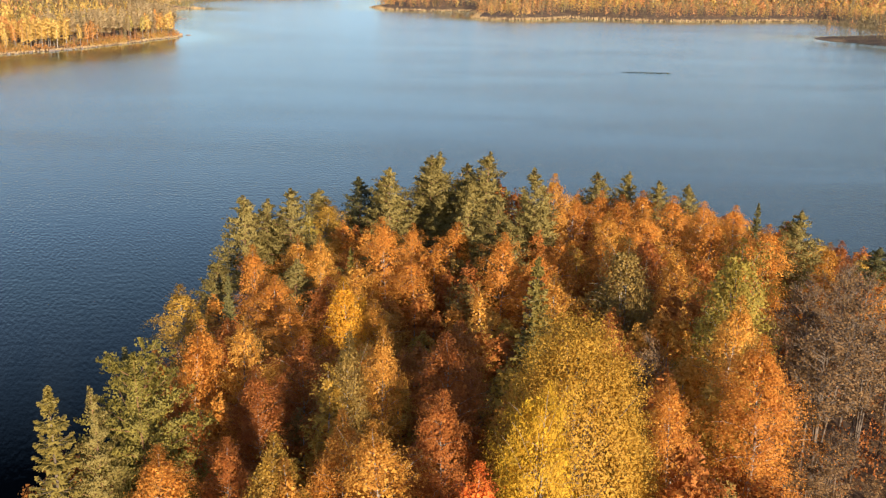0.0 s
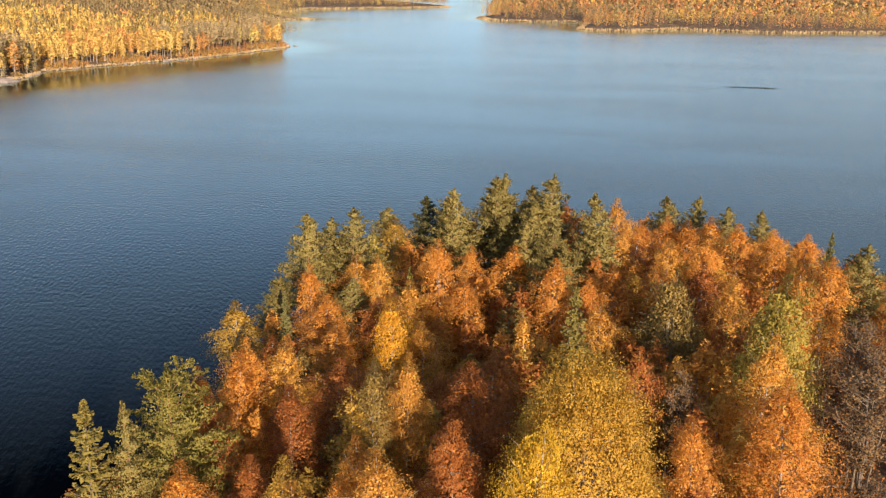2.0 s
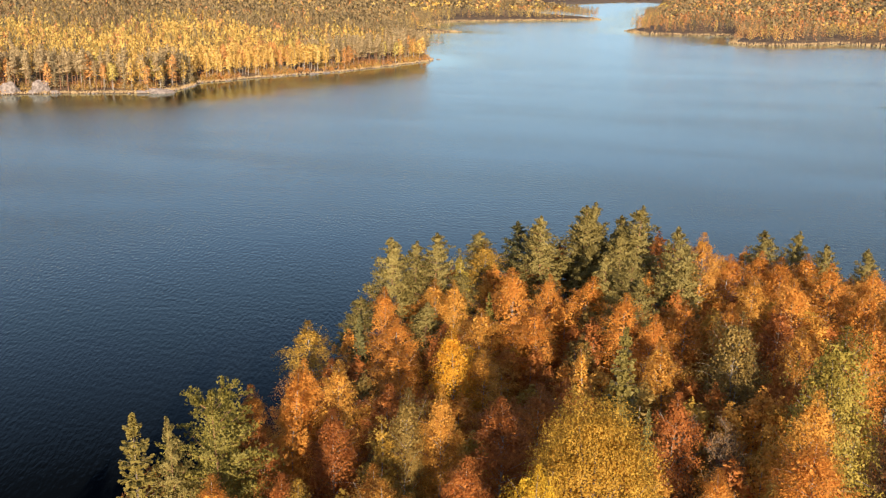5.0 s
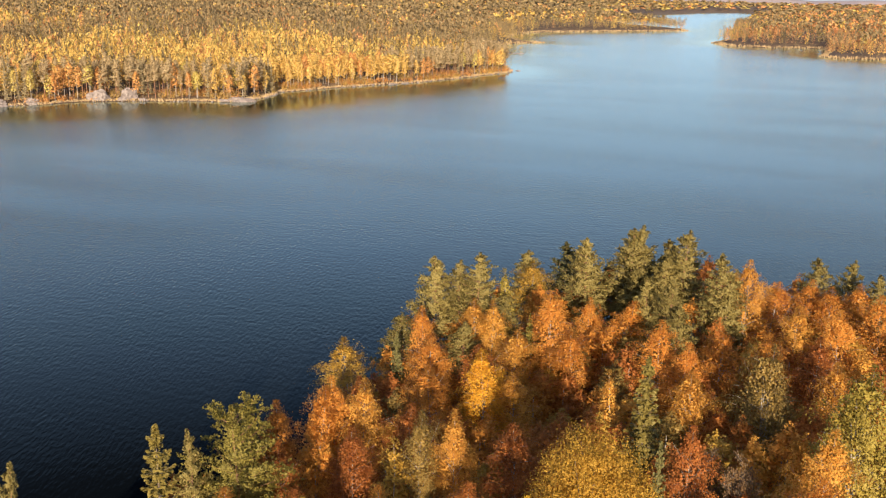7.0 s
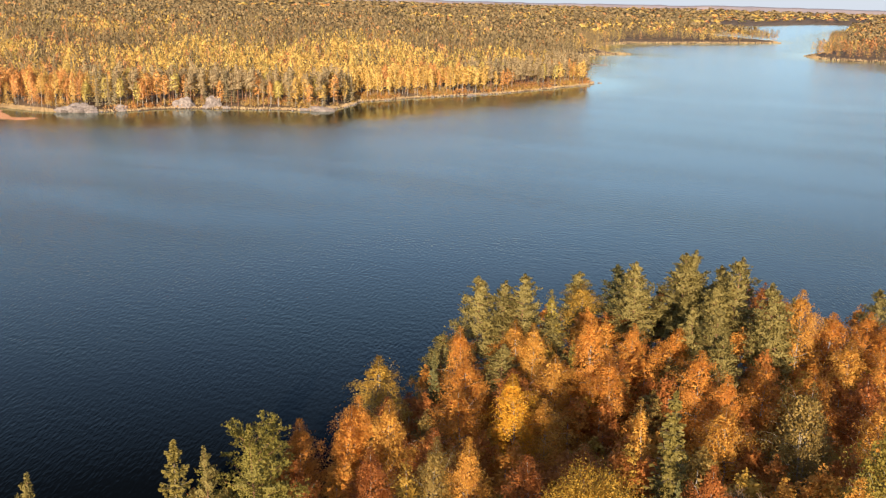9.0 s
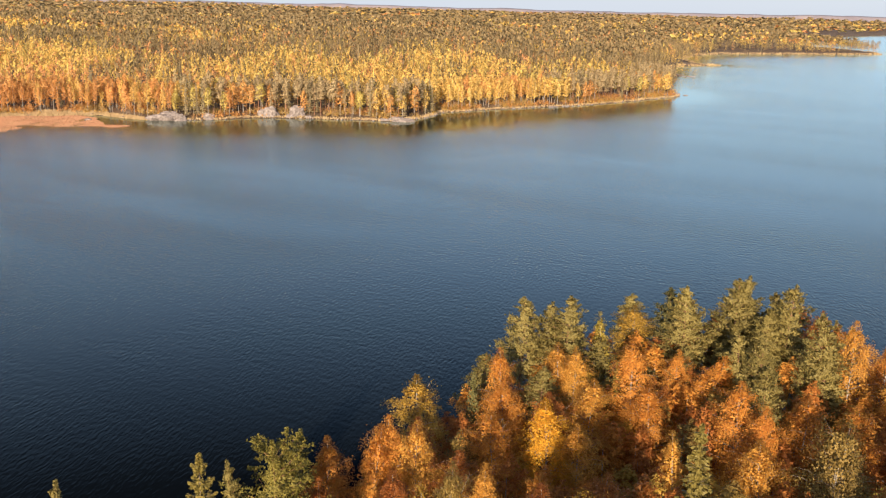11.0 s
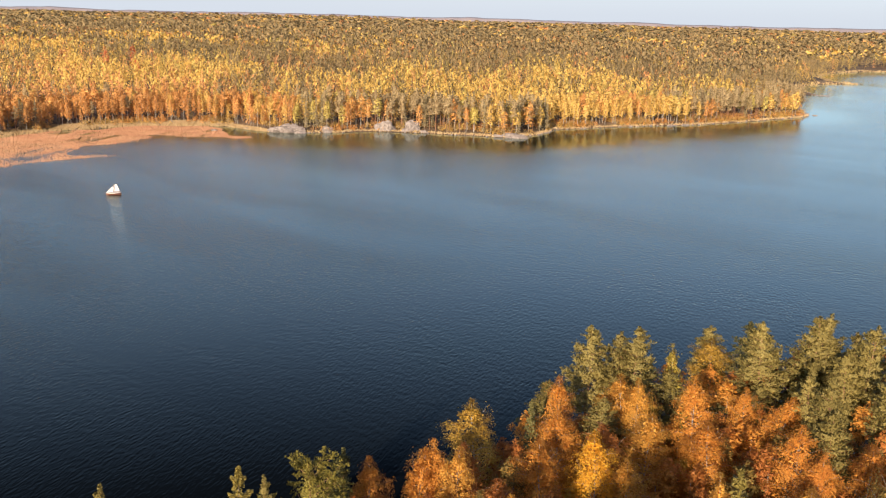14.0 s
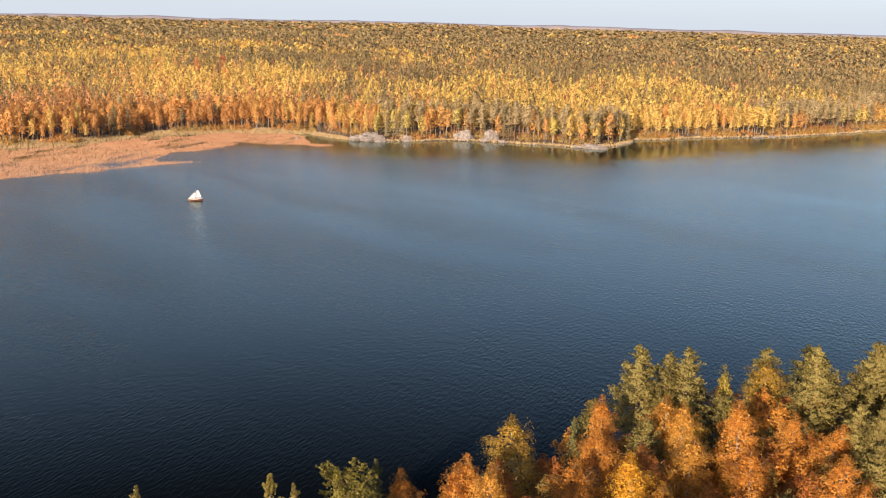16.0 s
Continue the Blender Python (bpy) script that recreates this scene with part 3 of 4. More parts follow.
MODELS = {
    "birch": [broadleaf(10 + i, 2.3, (0.3, 0.36, 0.32, 0.4, 0.34)[i], 46, 12000, 0.094, (0.8, 1.0, 0.6, 0.9, 0.7)[i]) for i in range(5)],
    "nearbirch": [broadleaf(20 + i, 2.3, (0.26, 0.34, 0.3, 0.32)[i], 52, 25000, 0.068, (0.9, 1.0, 0.7, 0.8)[i], twigs=24) for i in range(4)],
    "filler": [broadleaf(90 + i, 2.2, 0.42, 26, 1800, 0.2, (0.8, 0.6, 1.0, 0.8)[i], twigs=10, inner=0.2) for i in range(4)],
    "slim": [broadleaf(30 + i, 1.3, 0.26, 34, 4600, 0.12, 0.7) for i in range(2)],
    "broad": [dome(40)],
    "weeping": [broadleaf(45 + i, 3.3, 0.2, 84, 18000, 0.11, 1.15, 3, 0.28) for i in range(2)],
    "nearweeping": [broadleaf(48, 3.3, 0.16, 130, 70000, 0.064, 1.15, 4, 0.26, 26)],
    "pine": [pine(50 + i, 2.6, (0.38, 0.44, 0.36, 0.42)[i]) for i in range(4)],
    "youngpine": [pine(65, 2.6, 0.4, 8, 5, 6, 4, 0.34)],
    "bigpine": [pine(60, 3.9, 0.22, 12, 8, 16, 6, 0.17, 0.5)],
    "nearpine": [pine(62, 2.6, 0.25, 13, 7, 12, 6, 0.16)],
    "spruce": [spruce(70 + i) for i in range(2)],
    "nearspruce": [spruce(73, 2.2, 0.08, 15, 10, 170, 0.17, 900)],
    "bare": [bare(80 + i) for i in range(2)],
    "scrub": [bare(83 + i, 3.0, 1700, 3, 10, 8) for i in range(2)],
}
WIDTH = {"birch": 2.0, "nearbirch": 2.02, "filler": 2.05, "scrub": 3.0, "nearweeping": 3.3, "nearpine": 2.3, "slim": 1.3, "broad": 4.2, "weeping": 3.3, "pine": 2.1, "youngpine": 2.3, "bigpine": 3.6, "spruce": 2.1, "nearspruce": 2.1, "bare": 3.0}
WORDS = {"orange": "orange autumn", "rust": "rust-brown autumn", "amber": "amber autumn", "yellow": "bright yellow autumn", "gold": "golden autumn", "saffron": "golden-yellow autumn",
         "olive": "olive-brown fading", "lime": "yellow-green fading", "tan": "grey-brown withered", "red": "orange-red autumn", "dome": "golden-olive autumn"}
NOUN = {"birch": "birch_tree", "nearbirch": "birch_tree", "nearweeping": "birch_tree", "nearpine": "pine_tree", "slim": "birch_tree", "broad": "aspen_tree", "weeping": "birch_tree", "pine": "pine_tree", "bigpine": "pine_tree",
        "spruce": "spruce_tree", "nearspruce": "spruce_tree", "bare": "alder_tree"}
PHRASE = {"nearspruce": "olive-green spruce with tiered drooping boughs by the water", "nearbirch": "birch with %s leaves and a pale trunk", "nearweeping": "large many-stemmed birch with hanging %s leaves", "nearpine": "slender green pine at the water's edge", "birch": "birch with %s leaves on the wooded headland", "slim": "slender young birch with %s leaves on the headland",
          "broad": "broad domed aspen with %s leaves", "weeping": "large many-stemmed birch with hanging %s leaves",
          "pine": "green scots pine with reddish trunk on the headland", "bigpine": "broad bushy green pine at the water's edge",
          "spruce": "dark green spruce with drooping boughs on the headland", "bare": "nearly bare alder with %s leaves and grey twigs"}


def plant(model, x, y, top, radius, colour, group="headland trees", i=[0]):
    i[0] += 1
    z = float(height(x, y))
    wood, crown = MODELS[model][i[0] % len(MODELS[model])]
    text = PHRASE[model] % WORDS[colour] if "%s" in PHRASE[model] else PHRASE[model]
    k = 1.1 * radius / WIDTH[model]
    ob = root(NOUN[model], text, "tree", group, "", (x, y, z), (i[0] * 2.4) % 6.283, (k, k, (top + 0.6 - z) / 18))
    part("trunk", wood, ob)
    part("crown", crown, ob, "", LEAF[colour])
    return ob


# ---- the land and the lake ----
def lines(fine_lo, fine_hi, step, lo, hi, grow=1.12):
    mid = list(np.arange(fine_lo, fine_hi, step))
    s, a, up = step, mid[-1], []
    while a < hi:
        s *= grow; a += min(s, 160); up.append(a)
    s, a, down = step, mid[0], []
    while a > lo:
        s *= grow; a -= min(s, 160); down.append(a)
    return np.array(down[::-1] + mid + up)


gx = np.concatenate([lines(-430, -100, 6.0, -5200, -101), np.arange(-98, -36, 6), lines(-34, 66, 2.5, -35, 3600)[1:]])
gx = np.unique(gx.round(2))
gy = np.concatenate([lines(20, 150, 2.5, -900, 151), lines(156, 700, 6.0, 155, 5200, 1.06)[1:]])
gy = np.unique(gy.round(2))
GX, GY = np.meshgrid(gx, gy)
GZ = height(GX, GY)
gi, gj = np.meshgrid(np.arange(len(gy) - 1), np.arange(len(gx) - 1), indexing="ij")
c0 = gi * len(gx) + gj
ground = new("ground", mesh_of("ground", np.stack([GX, GY, GZ], -1).reshape(-1, 3),
                               [np.stack([c0, c0 + 1, c0 + len(gx) + 1, c0 + len(gx)], -1).reshape(-1, 4)], GROUND, True))
tagged(ground, "forest floor of dead leaves, moss and dry grass", "ground", kind="structure")

sheet = mesh_of("water", np.stack([GX, GY, 0 * GZ], -1).reshape(-1, 3), [np.stack([c0, c0 + 1, c0 + len(gx) + 1, c0 + len(gx)], -1).reshape(-1, 4)], WATER)
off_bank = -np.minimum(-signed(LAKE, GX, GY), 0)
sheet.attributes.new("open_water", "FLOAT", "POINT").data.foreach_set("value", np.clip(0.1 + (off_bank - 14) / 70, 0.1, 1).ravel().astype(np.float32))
water = new("water", sheet)
tagged(water, "dark lake water rippled by a light wind", "water", kind="structure")

def far_trunk(sides, base):
    hs = np.array([0, 0.35, 0.7, 0.95]) * 18
    return tube(np.stack([hs * 0.01, hs * 0, hs - np.array([0.6, 0, 0, 0])], 1), 0.2 * (1 - hs / 18 * 0.85), sides)


# ---- the headland's trees: model, x, y, height of the top, crown radius, colour ----
HEAD = [
    # pines along the far edge
    ("pine", -24.5, 108.5, 21.3, 2.7, "pine"), ("pine", -21.1, 112, 20.0, 2.5, "pine"), ("pine", -19.0, 111.9, 21.6, 2.7, "pine"),
    ("pine", -25.2, 101, 15.5, 2.4, "pine"), ("pine", -17.3, 133, 16.6, 2.6, "pine"), ("pine", -13.0, 133.2, 18.6, 2.7, "spruce"),
    ("pine", -6.9, 123.2, 22.0, 2.7, "pine"), ("pine", -9.2, 130, 18.8, 2.2, "spruce"), ("pine", -2.6, 128.2, 22.8, 2.9, "pine"),
    ("pine", 0.0, 129, 23.2, 2.7, "pine"), ("pine", 2.7, 127.8, 22.0, 2.5, "pine"), ("pine", 6.3, 124.5, 24.2, 2.9, "pine"),
    ("pine", 4.2, 123, 20.8, 2.4, "pine"), ("pine", 10.4, 115, 24.2, 2.6, "pine"), ("pine", 6.8, 107.6, 22.6, 2.0, "pine"),
    ("pine", 2.6, 111.5, 21.2, 2.0, "pine"), ("pine", 7.2, 104.5, 19.8, 2.2, "pine"), ("pine", 13.0, 114, 20.0, 2.3, "pine"),
    ("pine", 22, 136, 19.5, 2.3, "pine"), ("pine", 27.5, 136, 19.6, 2.2, "pine"), ("pine", 30.2, 129, 20.0, 2.0, "pine"),
    ("pine", 36, 138, 17.5, 2.0, "pine"), ("pine", 41.6, 105.6, 21.8, 2.5, "pine"), ("spruce", 43.5, 127, 17.2, 1.6, "spruce"),
    ("pine", 50.5, 105, 17.6, 2.2, "spruce"), ("pine", -15.3, 99, 16.6, 2.6, "pine"), ("spruce", -11.2, 110, 14.6, 1.3, "green"),
    ("spruce", -22.3, 93.2, 16.1, 1.5, "spruce"), ("spruce", 8.2, 78, 23.6, 2.5, "fir"), ("pine", -5.5, 116, 15.0, 2.0, "pine"),
    # pines and a spruce by the near bank
    ("spruce", -23.5, 51.9, 23.3, 3.4, "fir"), ("pine", -21.7, 52.6, 23.2, 2.0, "pine"), ("bigpine", -19.2, 56.0, 24.0, 3.9, "green"),
    ("pine", -23.0, 63.6, 20.9, 2.4, "spruce"), ("birch", -20.8, 64.5, 20.0, 2.0, "orange"), ("pine", -26.3, 41.7, 25.0, 2.0, "pine"),
    # birches at the far edge and behind the pines
    ("birch", -16.2, 129.4, 15.8, 2.6, "gold"), ("slim", -17.1, 120.4, 17.3, 1.3, "lime"), ("birch", 14.2, 120, 22.6, 2.2, "amber"),
    ("birch", 17.2, 125, 18.6, 2.5, "orange"), ("birch", 21.3, 128, 18.6, 2.4, "orange"), ("birch", 24.2, 124, 18.8, 2.4, "orange"),
    ("birch", 27.8, 126, 18.6, 2.3, "orange"), ("birch", 29.8, 118.4, 20.4, 2.5, "orange"), ("birch", 35.2, 126, 17.9, 2.5, "orange"),
    ("birch", 40.0, 127, 17.2, 2.4, "orange"), ("birch", 36.6, 103, 20.6, 2.5, "orange"), ("birch", 45.2, 106.5, 17.4, 1.7, "amber"),
    ("birch", 48.2, 109, 17.4, 1.8, "rust"), ("birch", 33.0, 112, 19.4, 2.4, "orange"), ("birch", 25.0, 113, 19.6, 2.5, "orange"),
    ("birch", 20.0, 113, 19.2, 2.3, "amber"), ("birch", 41.5, 114, 18.0, 2.3, "orange"),
    # the middle of the wood
    ("birch", -24.2, 85.2, 18.0, 2.6, "gold"), ("birch", -19.7, 95.7, 19.2, 2.0, "orange"), ("birch", -6.4, 102.9, 20.7, 2.2, "orange"),
    ("birch", -4.0, 110, 18.0, 1.7, "orange"), ("birch", -0.7, 110.4, 18.2, 2.7, "orange"), ("birch", -2.9, 98.8, 17.2, 2.3, "orange"),
    ("birch", -8.8, 85.3, 19.2, 2.2, "saffron"), ("birch", -5.9, 87, 16.4, 2.2, "amber"), ("birch", 6.2, 98.4, 20.4, 2.3, "orange"),
    ("birch", 8.6, 95.5, 19.6, 2.0, "orange"), ("slim", 4.3, 86, 18.8, 1.3, "amber"), ("birch", -16.0, 103.5, 18.0, 2.3, "amber"),
    ("birch", -13.6, 103, 18.2, 1.8, "amber"), ("birch", -17.0, 90.5, 17.6, 2.4, "orange"), ("birch", -12.5, 93, 17.2, 2.4, "rust"),
    ("birch", -9.5, 97, 17.0, 2.3, "amber"), ("birch", 11.4, 88, 19.0, 2.2, "amber"), ("birch", 13.2, 100, 19.4, 2.3, "orange"),
    ("weeping", 17.9, 88.4, 22.6, 3.4, "olive"), ("weeping", 25.4, 77.5, 25.8, 4.0, "lime"), ("birch", 29.4, 89.5, 23.2, 2.2, "orange"),
    ("birch", 24.2, 92.5, 20.4, 1.9, "amber"), ("birch", 22.6, 100, 20.0, 2.3, "rust"), ("birch", 18.0, 101, 19.6, 2.3, "orange"),
    ("bare", 35.2, 85, 20.4, 3.2, "tan"), ("bare", 32.6, 74, 20.8, 3.6, "tan"), ("bare", 40.8, 87.5, 20.2, 3.2, "tan"),
    ("bare", 37.5, 77, 20.0, 3.2, "tan"), ("bare", 30.2, 66, 14.5, 2.6, "tan"), ("bare", 43.5, 97, 18.5, 2.6, "tan"),
    ("birch", 22.4, 69.5, 23.8, 2.2, "amber"), ("birch", 22.8, 62.3, 23.6, 2.9, "orange"), ("birch", 17.0, 61.9, 20.0, 1.8, "orange"),
    ("bare", 16.9, 71, 19.8, 1.8, "tan"), ("bare", 13.9, 76, 17.4, 1.8, "tan"), ("birch", 12.7, 70.2, 22.0, 1.9, "rust"), ("spruce", 11.0, 67.4, 21.0, 1.3, "spruce"), ("birch", 0.9, 74.6, 18.8, 2.4, "rust"),
    # near trees
    ("broad", 8.4, 54.6, 27.2, 4.75, "dome"), ("weeping", 5.5, 48.9, 26.5, 3.1, "yellow"), ("birch", -2.8, 48.8, 23.5, 2.6, "amber"),
    ("birch", -5.9, 52.7, 21.8, 2.1, "orange"), ("birch", -9.9, 48.8, 22.5, 2.0, "gold"), ("birch", -16.7, 49.6, 20.6, 2.4, "orange"),
    ("slim", -7.7, 47.4, 21.6, 1.5, "amber"), ("birch", 1.8, 43, 24.3, 2.2, "red"), ("birch", -11.0, 44.5, 20.8, 1.5, "amber"),
    ("birch", -19.8, 72.7, 19.6, 1.9, "orange"), ("birch", -16.2, 71.3, 20.2, 1.9, "amber"), ("birch", -20.3, 69.6, 19.1, 1.8, "orange"),
    ("birch", -17.6, 75.5, 18.6, 2.0, "rust"), ("slim", -7.6, 59.5, 22.1, 1.5, "gold"), ("birch", -7.0, 61.6, 22.9, 1.7, "olive"),
    ("birch", -4.4, 63.3, 23.0, 1.8, "amber"), ("birch", 1.0, 63.9, 22.3, 2.8, "rust"), ("birch", -0.2, 54.8, 22.8, 2.3, "rust"),
    ("birch", -17.4, 60, 19.8, 1.6, "rust"), ("birch", -13.3, 64, 19.2, 2.2, "rust"), ("birch", -11.6, 71, 18.8, 2.3, "rust"),
    ("birch", -26.5, 36.5, 23.5, 1.8, "orange"), ("birch", -13.5, 82, 17.6, 2.4, "orange"), ("birch", -14.0, 55, 18.8, 2.1, "rust"),
]
for row in HEAD:
    near = {"birch": "nearbirch", "weeping": "nearweeping", "pine": "nearpine", "spruce": "nearspruce"} if row[2] < 65 else {}
    plant(near.get(row[0], row[0]), row[1], row[2], row[3] + (0.5 if row[2] > 60 else 0.0), *row[4:])

# fill between them: rather lower trees that close the canopy, so that the sun reaches the tops alone
taken = [(r[1], r[2], r[4]) for r in HEAD]
tops = np.array([(r[1], r[2], r[3]) for r in HEAD])
lower = {}
for k in range(9000):
    # those below y 46 are out of view, added to shade the near crowns
    x, y = rng.uniform(-30, 62), rng.uniform(24, 140)
    if x > 22 + 0.40 * y or (y < 56 and x < -8 and y > 38):
        continue
    s, ness = shore(np.array(x), np.array(y))
    rad = rng.uniform(1.7, 2.4)
    if ness < 2.0 or any((x - a) ** 2 + (y - b) ** 2 < (0.78 * (rad + c)) ** 2 for a, b, c in taken):
        continue
    taken.append((x, y, rad))
    near = np.exp(-((tops[:, 0] - x) ** 2 + (tops[:, 1] - y) ** 2) / 40) + 1e-9
    top = (near * tops[:, 2]).sum() / near.sum() - rng.uniform(2.4, 5.4) - (2.0 if y < 62 else 0)
    top = min(top, 16.5) if y < 48 else top
    if x > 26 and y < 100:
        kind, colour, rad, top = "scrub", "tan", rad + 0.5, top - 3.5
    elif y > 112 and x < 16 and rng.uniform() < 0.5:
        kind, colour, top = "youngpine", "pine", top - 0.8
    else:
        kind, colour = "filler", ("rust", "orange", "rust", "amber", "rust", "olive", "rust", "orange", "gold")[rng.integers(0, 9)]
    lower.setdefault((kind, colour), []).append((x, y, top, rad))


def lower_wood(kind, colour, rows):
    """Lower trees of one kind and colour, as one wood: crowns, and their stems below them."""
    sets = {"crown": ([], [], [], []), "stem": ([], [], [], [])}
    count = {"crown": 0, "stem": 0}
    for k, (x, y, top, rad) in enumerate(rows):
        wood, crown = MODELS[kind][k % len(MODELS[kind])]
        z, a = float(height(x, y)), rng.uniform(0, 6.283)
        wide, tall = 1.1 * rad / WIDTH[kind], (top + 0.6 - z) / 18
        turn = np.array([(math.cos(a), math.sin(a), 0), (-math.sin(a), math.cos(a), 0), (0, 0, 1)])
        for what, (v, f, nv) in (("crown", RAW[crown.name]), ("stem", far_trunk(5, 0) + (None,))):
            vs, fs, ns, tone = sets[what]
            vs.append((v * [wide, wide, tall * (1 if what == "crown" else 0.86)]) @ turn + [x, y, z]); fs.append(f + count[what])
            if nv is not None:
                ns.append(nv @ turn); tone.append(np.full(len(v), rng.uniform(-0.25, 0.35)))
            count[what] += len(v)
    vs, fs, ns, tone = sets["crown"]
    me = mesh_of("lower_wood", np.concatenate(vs), [np.concatenate(fs)], LEAF[colour], normals=np.concatenate(ns))
    me.attributes.new("tone", "FLOAT", "POINT").data.foreach_set("value", np.concatenate(tone).astype(np.float32))
    words = {"filler": "lower birches with %s leaves between taller trees" % WORDS.get(colour, ""), "scrub": "nearly bare alder scrub with grey twigs on the headland",
             "youngpine": "lower green pines between the taller pines"}[kind]
    ob = tagged(new("lower_wood", me), words, "trees", kind="stuff")
    stems = part("stems", mesh_of("stems", np.concatenate(sets["stem"][0]), [np.concatenate(sets["stem"][1])], BARK["birch" if kind == "filler" else "grey"], True), ob)
    stems["kind"] = "stuff"


for (kind, colour), rows in lower.items():
    lower_wood(kind, colour, rows)


# ---- undergrowth on the headland ----
def scatter(name, label, count, box, keep, size, tall, mat, category="undergrowth", soft=0.5):
    x, y = rng.uniform(box[0], box[1], count), rng.uniform(box[2], box[3], count)
    ok = keep(x, y)
    x, y = x[ok], y[ok]
    z = np.maximum(height(x, y), -0.1)
    n = len(x)
    h = tall * rng.uniform(0.15, 1.0, n)
    made = cards(np.stack([x, y, z + h], 1), rng.normal(0, 0.35, (n, 3)) - [0, 0, 1], size * rng.uniform(0.7, 1.4, n), size * 0.6, rng, unit(rng.normal(0, 0.5 * (1 - soft), (n, 3)) + [0.25, -0.6, 0.6]), soft)
    return tagged(new(name, crown_mesh(name, made, mat)), label, category, kind="stuff")


clumpy = lambda x, y: (shore(x, y)[1] > 0.8) & (waves(x, y, 3.1) > 0.4)
scatter("undergrowth", "rust-brown bushes and bracken under the headland trees", 90000, (-31, 66, 30, 145), clumpy, 0.4, 3.2, LEAF["rust"])
edge = lambda x, y: (np.abs(shore(x, y)[1] - 0.6) < 1.6)
scatter("bank_sedge", "pale dry sedge along the headland's bank", 60000, (-36, 70, 20, 150), edge, 0.5, 0.5, LEAF["hay"])


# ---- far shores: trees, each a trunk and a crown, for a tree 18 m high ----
# far foliage tones, lightened: distance haze is painted into the base colours
HAZED_FARLEAF = {
    "pine": leaf_material("hazed_far_pine_needles", (0.22, 0.158, 0.074), (0.32, 0.23, 0.105), (0.42, 0.30, 0.14), 0.45, 0.3, 0.08, 0.25, 0.4),
    "spruce": leaf_material("hazed_far_spruce_needles", (0.15, 0.118, 0.066), (0.235, 0.185, 0.096), (0.32, 0.25, 0.13), 0.45, 0.3, 0.08, 0.25, 0.4),
    "gold": leaf_material("hazed_far_yellow_leaves", (0.52, 0.32, 0.08), (0.74, 0.48, 0.12), (0.8, 0.58, 0.17), 0.45, 0.3, 0.08, 0.25, 0.4),
    "lime": leaf_material("hazed_far_lime_leaves", (0.348, 0.252, 0.072), (0.54, 0.408, 0.114), (0.696, 0.552, 0.168), 0.45, 0.3, 0.08, 0.25, 0.4),
    "orange": leaf_material("hazed_far_orange_leaves", (0.456, 0.21, 0.084), (0.66, 0.318, 0.12), (0.8, 0.444, 0.168), 0.45, 0.3, 0.08, 0.25, 0.4),
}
# front-row copies of the leaf tones, raised to paint sunlight into them
SUNLIT_SHORELEAF = {
    "pine": leaf_material("sunlit_shore_pine_needles", (0.28, 0.20, 0.105), (0.40, 0.295, 0.15), (0.49, 0.37, 0.19), 0.3, 0.3, 0.12, 0.3, 0.5),
    "spruce": leaf_material("sunlit_shore_spruce_needles", (0.2, 0.155, 0.085), (0.3, 0.235, 0.12), (0.39, 0.305, 0.155), 0.3, 0.3, 0.12, 0.3, 0.5),
    "gold": leaf_material("sunlit_shore_yellow_leaves", (0.50, 0.30, 0.085), (0.69, 0.45, 0.12), (0.78, 0.57, 0.18), 0.35, 0.3, 0.12, 0.3, 0.5),
    "lime": leaf_material("sunlit_shore_lime_leaves", (0.38, 0.28, 0.07), (0.54, 0.41, 0.105), (0.66, 0.52, 0.15), 0.35, 0.3, 0.12, 0.3, 0.5),
    "orange": leaf_material("sunlit_shore_orange_leaves", (0.50, 0.23, 0.07), (0.68, 0.35, 0.105), (0.78, 0.48, 0.16), 0.35, 0.3, 0.12, 0.3, 0.5),
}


def far_profile(kind, u):
    """Crown radius, 0 to 1, of a tree in a close wood."""
    if kind == "birch":
        return np.clip((1 - u) ** 0.6 * (u + 0.12) ** 0.4 * 1.75, 0.03, 1)
    if kind == "pine":
        return np.clip((1 - u) ** 0.62 * (u + 0.3) ** 0.4 * 1.3, 0.05, 1)
    return np.clip((1 - u) ** 0.85 + 0.02, 0.03, 1)


def far_crown(kind, n, size, seed, low=0.0):
    """The crown of a tree far off: n sprays of foliage in loose boughs, as vertices, triangles and normals.
    low: the share of the crown, from below, that is left out where the wood in front hides it."""
    r = np.random.default_rng(seed)
    base, rad = {"birch": (0.22, 2.5), "pine": (0.4, 2.5), "spruce": (0.1, 2.5)}[kind]
    m = max(5, n // 6)                                             # boughs
    bu, ba = low + (1 - low) * ((np.arange(m) + r.uniform(0, 1, m)) / m) ** 0.9, np.arange(m) * 2.39996 + r.normal(0, 0.4, m)
    k = r.integers(0, m, n)
    u = np.clip(bu[k] + r.normal(0, 0.035, n), low, 1)
    a = ba[k] + r.normal(0, 0.3, n)
    w = rad * far_profile(kind, u) * r.uniform(0.8, 1.12, m)[k] * np.sqrt(r.uniform(0.12, 1.0, n))
    at = np.stack([np.cos(a) * w, np.sin(a) * w, 18 * (base + (0.975 - base) * u)], 1)
    way = np.stack([np.cos(a) * 0.3, np.sin(a) * 0.3, np.full(n, 1.0 if kind == "pine" else -1.0)], 1) + r.normal(0, 0.22, (n, 3))
    outward = unit(np.stack([np.cos(a), np.sin(a), (u - 0.2) * 0.8], 1) + r.normal(0, 0.12, (n, 3)))
    return cards(at, way, size * r.uniform(0.7, 1.3, n) * 1.8, size * 0.8, r, outward, 0.9)


KIND = {"pine": "pine", "spruce": "spruce", "gold": "birch", "lime": "birch", "orange": "birch"}
BARKOF = {"pine": "pine", "spruce": "grey", "birch": "birch"}
